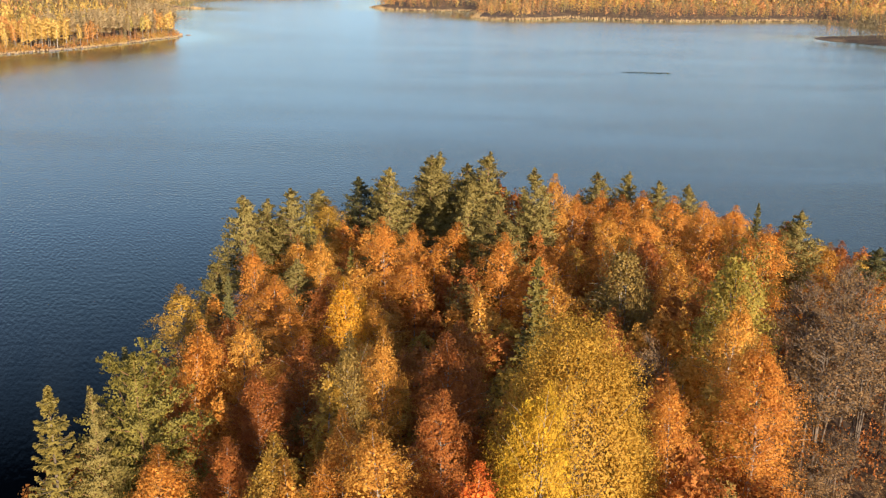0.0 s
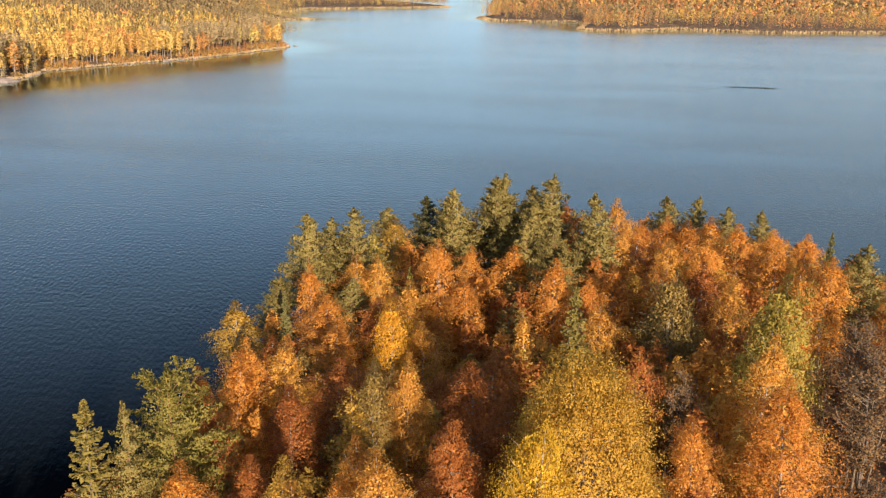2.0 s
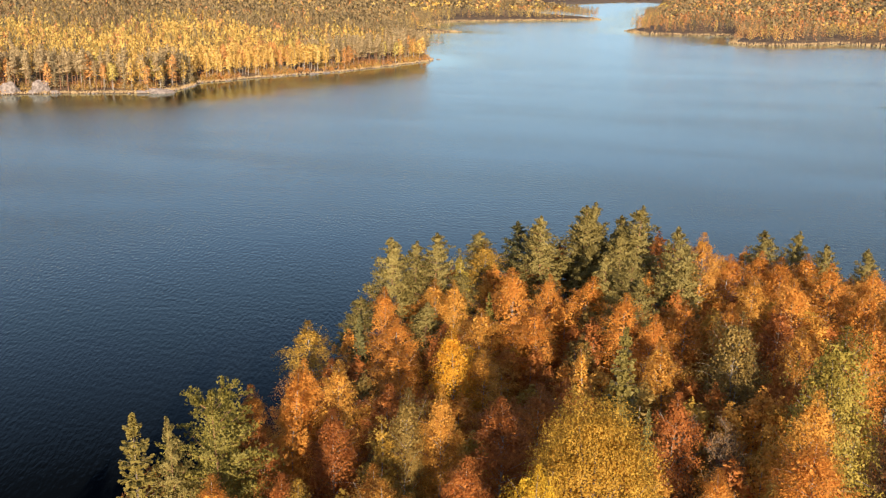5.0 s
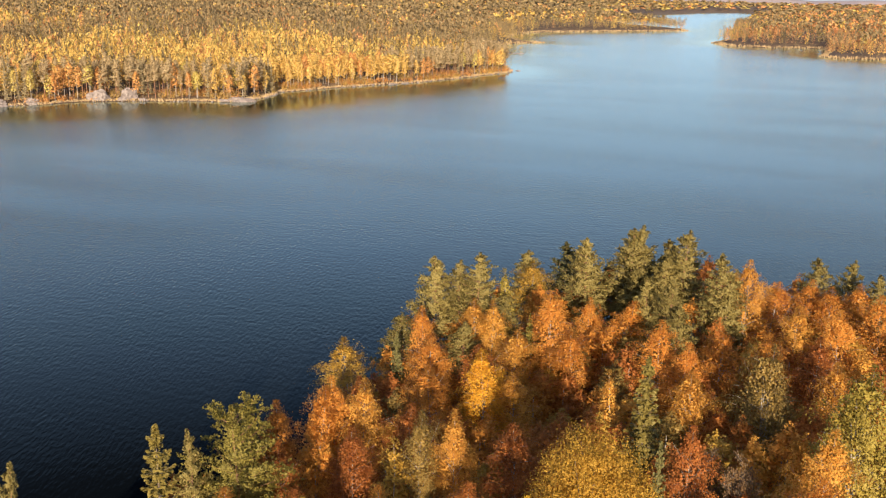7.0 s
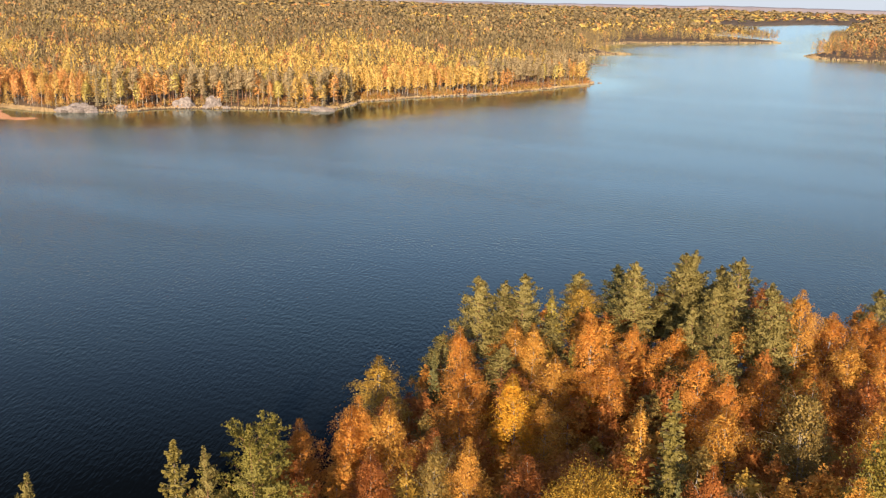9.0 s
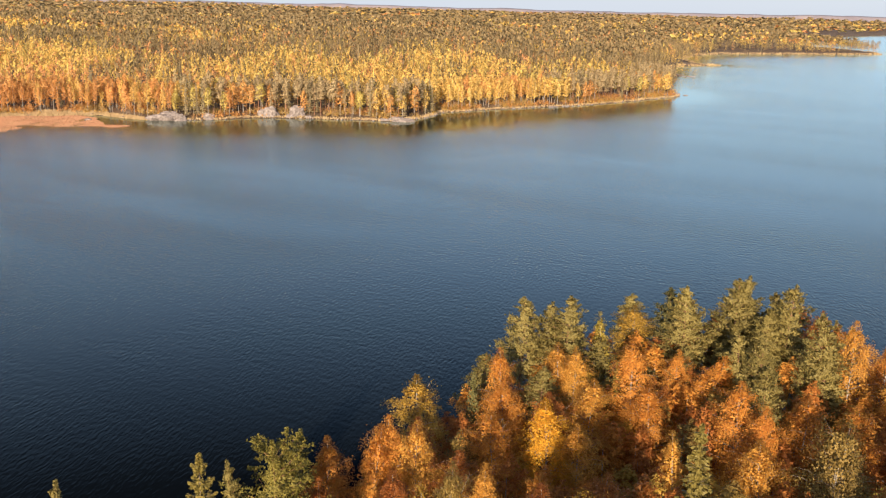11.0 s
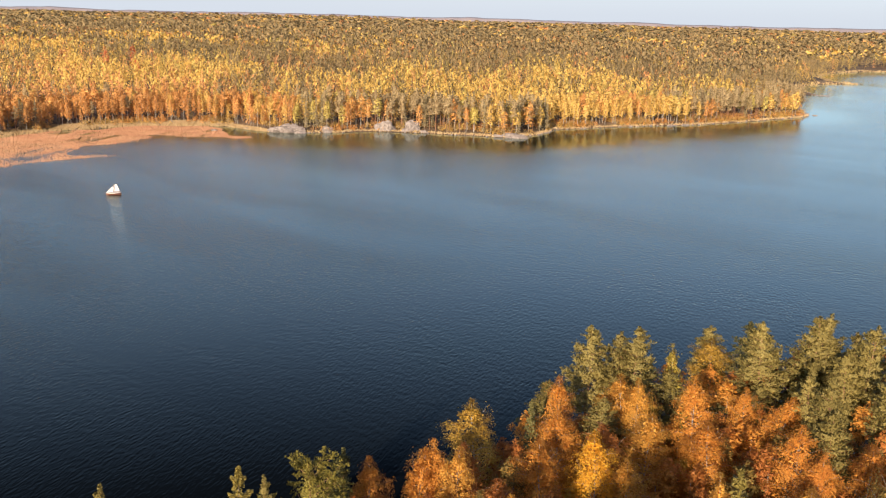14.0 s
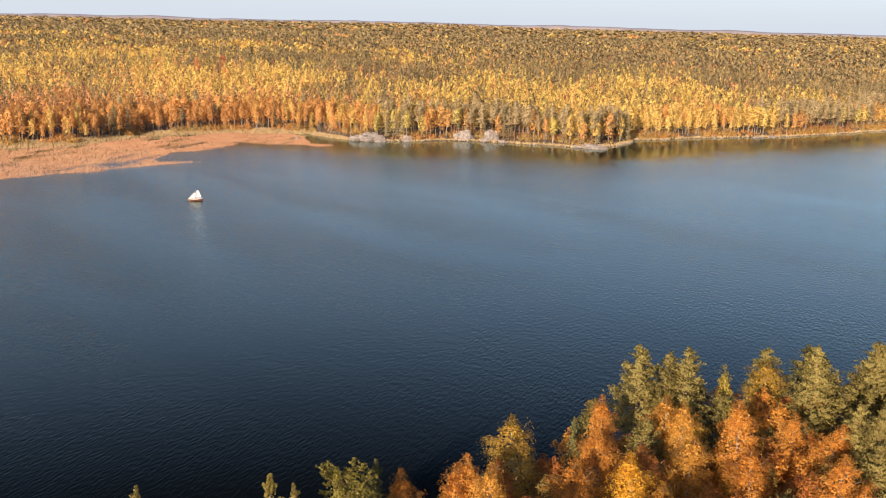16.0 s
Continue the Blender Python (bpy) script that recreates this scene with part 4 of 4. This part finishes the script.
EYE = np.array([20.0, 4.0])


def mix_at(x, y, s):
    """Which colour of tree grows where."""
    g, h, u = waves(x, y, 48), waves(x + 400, y, 26), rng.uniform(0, 1, len(x))
    near = np.exp(-s / 60)
    orange = 0.10 + 0.6 * near * ((x < -340) & (y < 345)) + 0.5 * (h - 0.5) + 0.3 * (x > -110)
    gold = 0.32 + 0.6 * near * ((y > 400) & (y < 540) & (x < -150)) + 1.9 * (g - 0.5)
    lime = 0.13 + 0.2 * (g - 0.5)
    spr = 0.12 + 0.4 * (0.5 - h)
    gold = np.where((y > 328) & (y < 400) & (s < 45), gold * 0.45, gold)
    gold = np.where(y > 650, gold * 0.4, gold)
    orange = np.where((y > 650) & (s < 60), orange - 0.08, orange)
    lime = np.where(y > 650, lime * 0.5, lime)
    o, gd, lm, sp = (np.clip(q, 0.02, 1) for q in (orange, gold, lime, spr))
    c = np.full(len(x), "pine", dtype="<U6")
    c[u < o + gd + lm + sp] = "spruce"
    c[u < o + gd + lm] = "lime"
    c[u < o + gd] = "gold"
    c[u < o] = "orange"
    # the eastern promontory's shade, imitated by making most of its trees dark spruces
    dark = (x > 285) & (y > 640) & (y < 900) & (rng.uniform(0, 1, len(x)) < 0.85)
    c[dark] = "spruce"
    bay = (x < -340) & (y < 345) & (s < 70) & (c != "gold") & (rng.uniform(0, 1, len(x)) < 0.85)
    c[bay] = "orange"
    return c


def jittered(x0, x1, y0, y1, step):
    a, b = np.meshgrid(np.arange(x0, x1, step), np.arange(y0, y1, step))
    a, b = a.ravel(), b.ravel()
    return a + rng.uniform(-0.48, 0.48, len(a)) * step, b + rng.uniform(-0.48, 0.48, len(b)) * step


def belt(box, step, near, far, inland):
    """Tree places between two distances from the walk and two distances from the shore, in the sector that is overlooked."""
    x, y = jittered(*box, step)
    dx, dy = x - EYE[0], y - EYE[1]
    d, az = np.hypot(dx, dy), np.degrees(np.arctan2(-dx, dy))
    ok = (d > near) & (d < far) & (az < 76) & (az > -31)
    x, y = x[ok], y[ok]
    s, ness = shore(x, y)
    ok = (s > inland[0]) & (s < inland[1]) & (ness < 0)
    return x[ok], y[ok], s[ok]


def wood_stuff(name, label, x, y, s, n, size, leaves, tall=(15, 22), spread=1.0, low=0.0, trunks=False):
    c = mix_at(x, y, s)
    z, tops_ = height(x, y), np.zeros(len(x))
    for colour in HAZED_FARLEAF:
        pick = np.where(c == colour)[0]
        if not len(pick):
            continue
        pieces, parts_v, parts_f, parts_n, tone, at = 5, [], [], [], [], 0
        for k in range(pieces):
            sub = pick[k::pieces]
            v, f, nv = RAW[FARMODEL[KIND[colour]][k % 4][1].name] if trunks else far_crown(KIND[colour], n, size, 300 + k, low)
            h = rng.uniform(*tall, len(sub)) / 18 * (0.93 if KIND[colour] == "birch" else 1.06)
            tops_[sub] = h
            wide = h * rng.uniform(0.85, 1.25, len(sub)) * spread * (1.25 if KIND[colour] == "birch" else 0.95)
            a = rng.uniform(0, 6.283, len(sub))
            ca, sa = np.cos(a)[:, None] * wide[:, None], np.sin(a)[:, None] * wide[:, None]
            vx = v[None, :, 0] * ca - v[None, :, 1] * sa + x[sub][:, None]
            vy = v[None, :, 0] * sa + v[None, :, 1] * ca + y[sub][:, None]
            vz = v[None, :, 2] * h[:, None] + z[sub][:, None]
            parts_v.append(np.stack([vx, vy, vz], -1).reshape(-1, 3))
            cb, sb = np.cos(a)[:, None], np.sin(a)[:, None]
            parts_n.append(np.stack([nv[None, :, 0] * cb - nv[None, :, 1] * sb, nv[None, :, 0] * sb + nv[None, :, 1] * cb, nv[None, :, 2] + 0 * cb], -1).reshape(-1, 3))
            tone.append(np.repeat(rng.uniform(0, 1, len(sub)), len(v)))
            parts_f.append((f[None] + (np.arange(len(sub)) * len(v))[:, None, None]).reshape(-1, 3) + at)
            at += len(sub) * len(v)
        me = mesh_of(name, np.concatenate(parts_v), [np.concatenate(parts_f)], leaves[colour], normals=np.concatenate(parts_n))
        me.attributes.new("tone", "FLOAT", "POINT").data.foreach_set("value", np.concatenate(tone).astype(np.float32))
        crowns = new(name, me)
        tagged(crowns, label % {"pine": "green pines", "spruce": "dark spruces", "gold": "yellow birches", "lime": "yellow-green aspens",
                                "orange": "orange birches"}[colour], "forest", kind="stuff")
        if trunks:
            v, f = far_trunk(4, 0)
            h = 0.9 * tops_[pick]
            vv = v[None] * np.stack([0 * h + 0.9, 0 * h + 0.9, h], -1)[:, None] + np.stack([x[pick], y[pick], z[pick]], -1)[:, None]
            ff = f[None] + (np.arange(len(pick)) * len(v))[:, None, None]
            stems = part("trunks", mesh_of("trunks", vv.reshape(-1, 3), [ff.reshape(-1, 4)], BARK[BARKOF[KIND[colour]]], True), crowns)
            stems["kind"] = "stuff"


# the front rows by the near stretch of the far bank, tree by tree
FARMODEL = {"birch": [broadleaf(200 + j, 2.2, (0.24, 0.34, 0.28, 0.4)[j], 26, 520, 0.38, 0.8, twigs=5, inner=0.2) for j in range(4)],
            "pine": [pine(210 + j, 2.3, (0.5, 0.44, 0.55, 0.48)[j], 7, 5, 3, 2, 0.68) for j in range(4)],
            "spruce": [spruce(220 + j, 2.0, 0.1, 13, 6, 8, 0.75, 90) for j in range(4)]}
FARWORD = {"pine": ("pine_tree", "tall green pine on the far lake shore"), "spruce": ("spruce_tree", "dark spruce on the far lake shore"),
           "gold": ("birch_tree", "yellow autumn birch on the far lake shore"), "lime": ("aspen_tree", "yellow-green aspen on the far lake shore"),
           "orange": ("birch_tree", "orange autumn birch on the far lake shore")}
fx, fy, fs = belt((-470, -150, 160, 700), 3.8, 250, 760, (3.0, 26.0))
front = (fs < 14) & (fy < 560) & (fy > 185)
order = np.where(front)[0][:150]
fc = mix_at(fx, fy, fs)
fz = height(fx, fy)
for q, k in enumerate(order):
    name, text = FARWORD[fc[k]]
    wood, crown = FARMODEL[KIND[fc[k]]][q % 4]
    h = rng.choice([rng.uniform(6, 10), rng.uniform(11, 15), rng.uniform(13, 18)]) / 18
    ob = root(name, text, "tree", "far shore trees", "", (fx[k], fy[k], fz[k]), rng.uniform(0, 6.28), (h * rng.uniform(0.9, 1.25),) * 2 + (h,))
    part("trunk", wood, ob)
    part("crown", crown, ob, "", SUNLIT_SHORELEAF[fc[k]])
rest = np.ones(len(fx), bool)
rest[order] = False
wood_stuff("shore_wood", "%s of the wood along the far shore", fx[rest], fy[rest], fs[rest], 0, 0, SUNLIT_SHORELEAF, (13, 19), 1.0, trunks=True)
wood_stuff("mixed_wood", "%s of the mixed wood behind the far shore", *belt((-950, 60, 100, 1000), 5.5, 250, 880, (24, 5000)), 76, 0.58, HAZED_FARLEAF, (13, 20.5), 1.0, 0.1)
wood_stuff("distant_shore_wood", "%s along the distant shores", *belt((-500, 620, 640, 1850), 5.8, 700, 1900, (3, 40)), 96, 0.5, HAZED_FARLEAF, (12, 19.5), 0.95)
wood_stuff("distant_wood", "%s of the distant forest", *belt((-1400, 700, 300, 1400), 8.4, 850, 1300, (30, 9000)), 30, 1.15, HAZED_FARLEAF, (14, 20), 1.45, 0.3)
wood_stuff("remote_wood", "%s of the remote forest", *belt((-2300, 900, 300, 2300), 14, 1280, 2300, (30, 9000)), 20, 1.8, HAZED_FARLEAF, (14, 20), 2.2, 0.4)
wood_stuff("farthest_wood", "%s of the forest towards the horizon", *belt((-4900, 2600, 500, 5000), 36, 2250, 4300, (20, 9000)), 14, 3.2, HAZED_FARLEAF, (14, 20), 4.2, 0.4)


# red maples among the far trees
RED = leaf_material("far_maple_leaves", (0.42, 0.12, 0.05), (0.60, 0.2, 0.075), (0.70, 0.3, 0.11), 0.35, 0.3, 0.12, 0.3, 0.5)
for k, (x, y, h) in enumerate([(-560, 367, 1.18), (-568, 392, 1.3), (-520, 366, 1.02)]):
    ob = root("maple_tree", "orange-red autumn maple in the far wood", "tree", "far shore trees", "", (x, y, float(height(x, y))), k * 2.0, (1.5, 1.5, h))
    wood, crown = FARMODEL["birch"][k % 4]
    part("trunk", wood, ob)
    part("crown", crown, ob, "", RED)


# bushes along the far bank
def bushes(name, label, colour, count, lo, hi):
    x, y = rng.uniform(-440, -160, count), rng.uniform(170, 720, count)
    s, ness = shore(x, y)
    ok = (s > lo) & (s < hi) & (waves(x + 7 * len(colour), y, 12) > 0.55)
    x, y = x[ok], y[ok]
    n, m = len(x), 26
    rad = rng.uniform(0.5, 1.7, n)
    off = unit(rng.normal(0, 1, (n, m, 3)) * [1, 1, 0.9] + [0, 0, 0.3])
    at = np.stack([x, y, height(x, y) + rad * 0.9], -1)[:, None] + off * rad[:, None, None] * rng.uniform(0.5, 1.0, (n, m, 1)) * [1, 1, 1.35]
    made = cards(at.reshape(-1, 3), off.reshape(-1, 3) + rng.normal(0, 0.5, (n * m, 3)), 0.5, 0.42, rng, off.reshape(-1, 3), 0.85)
    tagged(new(name, crown_mesh(name, made, SUNLIT_SHORELEAF[colour])), label, "bushes", kind="stuff")


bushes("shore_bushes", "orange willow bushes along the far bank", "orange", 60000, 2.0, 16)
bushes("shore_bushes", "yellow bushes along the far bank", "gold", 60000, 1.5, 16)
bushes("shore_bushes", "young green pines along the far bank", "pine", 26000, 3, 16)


# the last ridge, the haze of distance painted into its colour
az = np.radians(np.linspace(-42, 88, 260))
top_ = 46 + 9 * waves(az * 900, 0 * az, 40) + 5 * waves(az * 3000, 0 * az + 5, 30)
ring = lambda z, d: np.stack([EYE[0] - np.sin(az) * d, EYE[1] + np.cos(az) * d, z + 0 * az], -1)
rv = np.stack([ring(-5, 4700), ring(top_ - 6, 4780), ring(top_, 4860), ring(0, 4960)], 1)
ri, rj = np.meshgrid(np.arange(len(az) - 1), np.arange(3), indexing="ij")
rq = (ri * 4 + rj)
HAZE, hn, hl = material("hazed_ridge")
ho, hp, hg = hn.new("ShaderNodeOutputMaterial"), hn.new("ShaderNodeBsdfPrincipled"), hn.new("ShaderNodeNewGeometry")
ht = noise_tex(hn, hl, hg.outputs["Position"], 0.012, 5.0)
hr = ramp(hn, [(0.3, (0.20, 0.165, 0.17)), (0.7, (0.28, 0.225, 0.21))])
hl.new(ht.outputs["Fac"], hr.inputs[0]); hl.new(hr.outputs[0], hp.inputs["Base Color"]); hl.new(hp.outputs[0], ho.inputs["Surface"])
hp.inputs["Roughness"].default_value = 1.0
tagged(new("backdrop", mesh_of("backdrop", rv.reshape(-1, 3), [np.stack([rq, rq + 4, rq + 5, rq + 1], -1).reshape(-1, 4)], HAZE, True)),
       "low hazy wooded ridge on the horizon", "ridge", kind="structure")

# a ripple patch far out, its wave shade laid on as flat dark flakes
wx, wy = rng.uniform(-1, 1, 420), rng.uniform(-1, 1, 420)
ok = (wx ** 2 + wy ** 2 < 1) & (waves(wx * 14, wy * 4, 1.6) > 0.35)
made = cards(np.stack([103 + wx[ok] * 13, 487 + wy[ok] * 3, 0.02 + 0 * wx[ok]], -1), rng.normal(0, 1, (ok.sum(), 3)) * [1, 1, 0.03], 0.7, 0.6, rng, np.tile([0, 0, 1.0], (ok.sum(), 1)), 0.9)
tagged(new("weed_patch", crown_mesh("weed_patch", made, LEAF["spruce"])), "dark flakes standing in for the shade of a ripple patch", "weed", kind="stuff")


# ---- shore: boulders, stones, dry grass, reeds ----
def boulder(seed, size, detail=3):
    """A weathered block: an egg of rock broken into facets and ledges."""
    bm = bmesh.new()
    bmesh.ops.create_icosphere(bm, subdivisions=detail, radius=1)
    for v in bm.verts:
        p = v.co.copy()
        k = 1 + 0.35 * noise.noise(p * 1.3 + Vector((seed, 0, 0))) + 0.2 * noise.noise(p * 3.1 + Vector((0, seed, 0))) + 0.1 * noise.noise(p * 7 + Vector((0, 0, seed)))
        step = round(p.z * k * 5) / 5
        v.co = Vector((p.x * size[0] * k, p.y * size[1] * k, max((0.55 * p.z * k + 0.45 * step) * size[2], -0.3 * size[2])))
    me = bpy.data.meshes.new("boulder")
    bm.to_mesh(me); bm.free()
    me.materials.append(STONE)
    return me


for k, (bx, by, sx, sy, sz, turn) in enumerate([(-327, 333, 3.0, 2.0, 1.3, 1.0), (-320, 345, 2.4, 1.6, 1.0, 0.8), (-338.5, 326, 2.2, 1.6, 0.9, 0.4),
                                                (-296, 379, 2.6, 1.8, 1.6, 0.6), (-288, 384, 2.2, 1.6, 1.2, 0.5), (-252, 401.5, 3.2, 1.6, 0.9, 0.4),
                                                (-246, 403, 2.4, 1.5, 0.8, 0.3), (-240, 407, 2.6, 1.4, 0.8, 1.2), (-217, 528, 4.0, 1.8, 1.0, 1.2), (-213, 538, 2.6, 1.5, 0.9, 1.0),
                                                (-187, 668, 3.6, 2.0, 1.0, 0.7), (-181, 673, 2.0, 1.2, 0.6, 0.2), (-240, 873, 6.0, 2.0, 0.8, 0.1), (-362, 306, 1.9, 1.0, 1.0, 0.4)]):
    rock = new("boulder", boulder(k + 1, (sx, sy, sz)))
    rock.location, rock.rotation_euler = (bx, by, max(float(height(bx, by)), 0) - 0.15 * sz), (0, 0, turn)
    tagged(rock, "pale weathered granite boulder at the water's edge", "boulder", "shore boulders")

# bare rock slopes at the foot of the wood
for k, (bx, by, sx, sy, sz, turn) in enumerate([(-335, 331, 8.5, 4.2, 3.6, 0.75), (-322, 347, 4.0, 2.6, 2.2, 0.9), (-306, 374, 5.0, 3.2, 4.6, 0.8), (-295, 383, 4.6, 3.0, 4.8, 0.7), (-246, 406, 8.0, 3.0, 2.0, 0.35)]):
    rock = new("rock_outcrop", boulder(k + 31, (sx, sy, sz), 4))
    rock.location, rock.rotation_euler = (bx, by, max(float(height(bx, by)), 0) - 0.1 * sz), (0, 0, turn)
    tagged(rock, "bare pale granite outcrop sloping into the lake", "rock", "shore outcrops")

sx_, sy_ = rng.uniform(-430, -150, 90000), rng.uniform(170, 900, 90000)
ss = shore(sx_, sy_)[0]
ok = (np.abs(ss - 0.35) < 0.55)
sx_, sy_ = sx_[ok][:280], sy_[ok][:280]
cube = np.array([(-1, -1, -0.6), (1, -1, -0.6), (1, 1, -0.6), (-1, 1, -0.6), (-0.6, -0.7, 0.7), (0.7, -0.6, 0.6), (0.6, 0.6, 0.8), (-0.7, 0.6, 0.6)])
quads = np.array([(0, 3, 2, 1), (4, 5, 6, 7), (0, 1, 5, 4), (1, 2, 6, 5), (2, 3, 7, 6), (3, 0, 4, 7)])
k_ = rng.uniform(0.2, 0.6, len(sx_))
sv = cube[None] * k_[:, None, None] * rng.uniform(0.8, 1.4, (len(sx_), 1, 3)) + np.stack([sx_, sy_, np.maximum(height(sx_, sy_), 0) + 0.1], -1)[:, None]
sf = quads[None] + (np.arange(len(sx_)) * 8)[:, None, None]
tagged(new("shore_stones", mesh_of("shore_stones", sv.reshape(-1, 3), [sf.reshape(-1, 4)], STONE)), "pale stones strewn along the far waterline", "stones", kind="stuff")

bank = lambda x, y: (np.abs(shore(x, y)[0] - 1.7) < 1.4)
scatter("shore_grass", "dry straw-coloured grass along the far bank", 420000, (-440, -160, 150, 720), bank, 0.9, 0.45, LEAF["hay"], "grass", 0.8)
meadow = lambda x, y: (shore(x, y)[0] > -1) & (shore(x, y)[0] < 9) & (y < 326)
scatter("bay_grass", "pale dry grass behind the reed bed", 200000, (-440, -340, 150, 330), meadow, 1.0, 0.5, LEAF["hay"], "grass", 0.8)
bank2 = lambda x, y: (np.abs(shore(x, y)[0] - 2) < 4) & (y > 900) & (x > -420)
scatter("distant_grass", "straw-coloured grass fringe on the distant shores", 300000, (-420, 500, 700, 1800), bank2, 2.2, 0.9, LEAF["hay"], "grass")

REED_OUTER = np.array([(-322, 60), (-322, 141), (-324, 162), (-318, 195), (-318, 226), (-332, 212), (-345, 216), (-352, 228), (-372, 238), (-396, 243), (-405, 200), (-412, 150), (-435, 60)], float)
REED_INNER = np.array([(-329, 300), (-345, 284), (-376, 262), (-398, 258), (-404, 285), (-382, 314), (-364, 314), (-352, 303)], float)
REED_MID = np.array([(-352, 222), (-348, 238), (-360, 270), (-376, 268), (-400, 262), (-408, 240), (-400, 200), (-380, 215)], float)
for poly, count in ((REED_OUTER, 150000), (REED_INNER, 80000), (REED_MID, 40000)):
    def reedy(x, y, poly=poly):
        return (signed(poly, x, y) + 9 * (waves(x, y, 11) - 0.5) > 0) & (waves((x + 0.55 * y) * 0.9, (y - 0.55 * x) * 0.25 + 77, 5.5) + 0.25 * rng.uniform(-1, 1, len(x)) > 0.31) & (shore(x, y)[0] < 2)
    scatter("reed_bed", "russet reed bed standing in the shallow bay", count, (poly[:, 0].min(), poly[:, 0].max(), poly[:, 1].min(), poly[:, 1].max()), reedy, 0.52, 0.3, LEAF["straw"], "reeds", 0.9)
tip = lambda x, y: (signed(NESS, x, y) < -1.5) & (np.hypot((x - 64) * 0.7, y - 146) < 7) & (waves(x, y, 3) > 0.42)
scatter("reed_patch", "small russet reed patch off the headland", 2600, (52, 76, 136, 156), tip, 0.7, 0.8, LEAF["straw"], "reeds")


# ---- the sailing boat ----
def plain(name, colour, rough):
    m, n, l = material(name)
    out, p, tc = n.new("ShaderNodeOutputMaterial"), n.new("ShaderNodeBsdfPrincipled"), n.new("ShaderNodeTexCoord")
    t = noise_tex(n, l, tc.outputs["Object"], 3.0, 4.0)
    r = ramp(n, [(0.3, tuple(c * 0.8 for c in colour)), (0.7, colour)])
    l.new(t.outputs["Fac"], r.inputs[0]); l.new(r.outputs[0], p.inputs["Base Color"])
    p.inputs["Roughness"].default_value = rough
    l.new(p.outputs[0], out.inputs["Surface"])
    return m


SAIL, HULL, DECK = plain("sailcloth", (0.66, 0.61, 0.56), 0.8), plain("hull_paint", (0.16, 0.07, 0.045), 0.45), plain("white_strake", (0.74, 0.66, 0.56), 0.5)
boat = root("sailing_boat", "small wooden boat with white sails on the lake", "boat", at=(-243, 175, 0), turn=math.atan2(0.86, 0.5))


def loft(stations, closed=False):
    """Quads over rows of points."""
    rows_, cols = len(stations), len(stations[0])
    v = np.array(stations, float).reshape(-1, 3)
    i, j = np.meshgrid(np.arange(rows_ - 1), np.arange(cols - 1), indexing="ij")
    a = i * cols + j
    return v, np.stack([a, a + 1, a + cols + 1, a + cols], -1).reshape(-1, 4)


def hull_rows(z0, z1, out):
    rows_ = []
    for t in np.linspace(-1, 1, 13):
        w = (0.78 + out) * max(1 - abs(t) ** 2.4, 0.02) ** 0.8
        sheer = 0.16 * t * t
        rows_.append([(t * 2.35, w * k, (z0 + (z1 + sheer - z0) * abs(k) ** 1.6)) for k in np.linspace(-1, 1, 9)])
    return rows_


hv, hf = loft(hull_rows(-0.28, 0.62, 0.06))
part("hull", mesh_of("hull", hv, [hf], HULL, True), boat)
strake = []
for t in np.linspace(-1, 1, 13):
    w = 0.85 * max(1 - abs(t) ** 2.4, 0.02) ** 0.8
    strake.append([(t * 2.38, w, 0.60 + 0.16 * t * t), (t * 2.38, w + 0.03, 0.76 + 0.16 * t * t), (t * 2.3, w - 0.12, 0.74 + 0.16 * t * t),
                   (t * 2.3, -w + 0.12, 0.74 + 0.16 * t * t), (t * 2.38, -w - 0.03, 0.76 + 0.16 * t * t), (t * 2.38, -w, 0.60 + 0.16 * t * t)])
part("deck", mesh_of("deck", *[q if i == 0 else [q] for i, q in enumerate(loft(strake))], DECK), boat, "white deck and strake")
part("mast", mesh_of("mast", *[q if i == 0 else [q] for i, q in enumerate(tube([(0.1, 0, 0.3), (0.12, 0, 1.9), (0.15, 0, 3.6)], [0.06, 0.05, 0.03], 8))], BARK["pine"], True), boat)
part("boom", mesh_of("boom", *[q if i == 0 else [q] for i, q in enumerate(tube([(0.1, 0, 0.85), (2.0, 0.25, 0.9)], [0.04, 0.03], 6))], BARK["pine"], True), boat)


def sail(name, a, b, c, d, belly):
    """A bellied sail between four corners, 2 cm thick."""
    a, b, c, d = (np.array(q, float) for q in (a, b, c, d))
    rows_ = []
    for u in np.linspace(0, 1, 8):
        rows_.append([(a * (1 - u) + d * u) * (1 - w) + (b * (1 - u) + c * u) * w + np.array([0, belly * math.sin(math.pi * w) * math.sin(math.pi * (0.15 + 0.7 * u)), 0]) for w in np.linspace(0, 1, 7)])
    ob = part(name, mesh_of(name, *[q if i == 0 else [q] for i, q in enumerate(loft(rows_))], SAIL, True), boat)
    so = ob.modifiers.new("thickness", "SOLIDIFY")
    so.thickness = 0.02


sail("mainsail", (0.14, 0, 1.05), (1.95, 0.25, 1.08), (1.05, 0.2, 3.5), (0.17, 0, 3.3), 0.3)
sail("foresail", (-2.1, 0, 0.95), (-0.05, 0.2, 0.98), (0.05, 0.05, 2.75), (-0.7, 0, 2.6), 0.3)
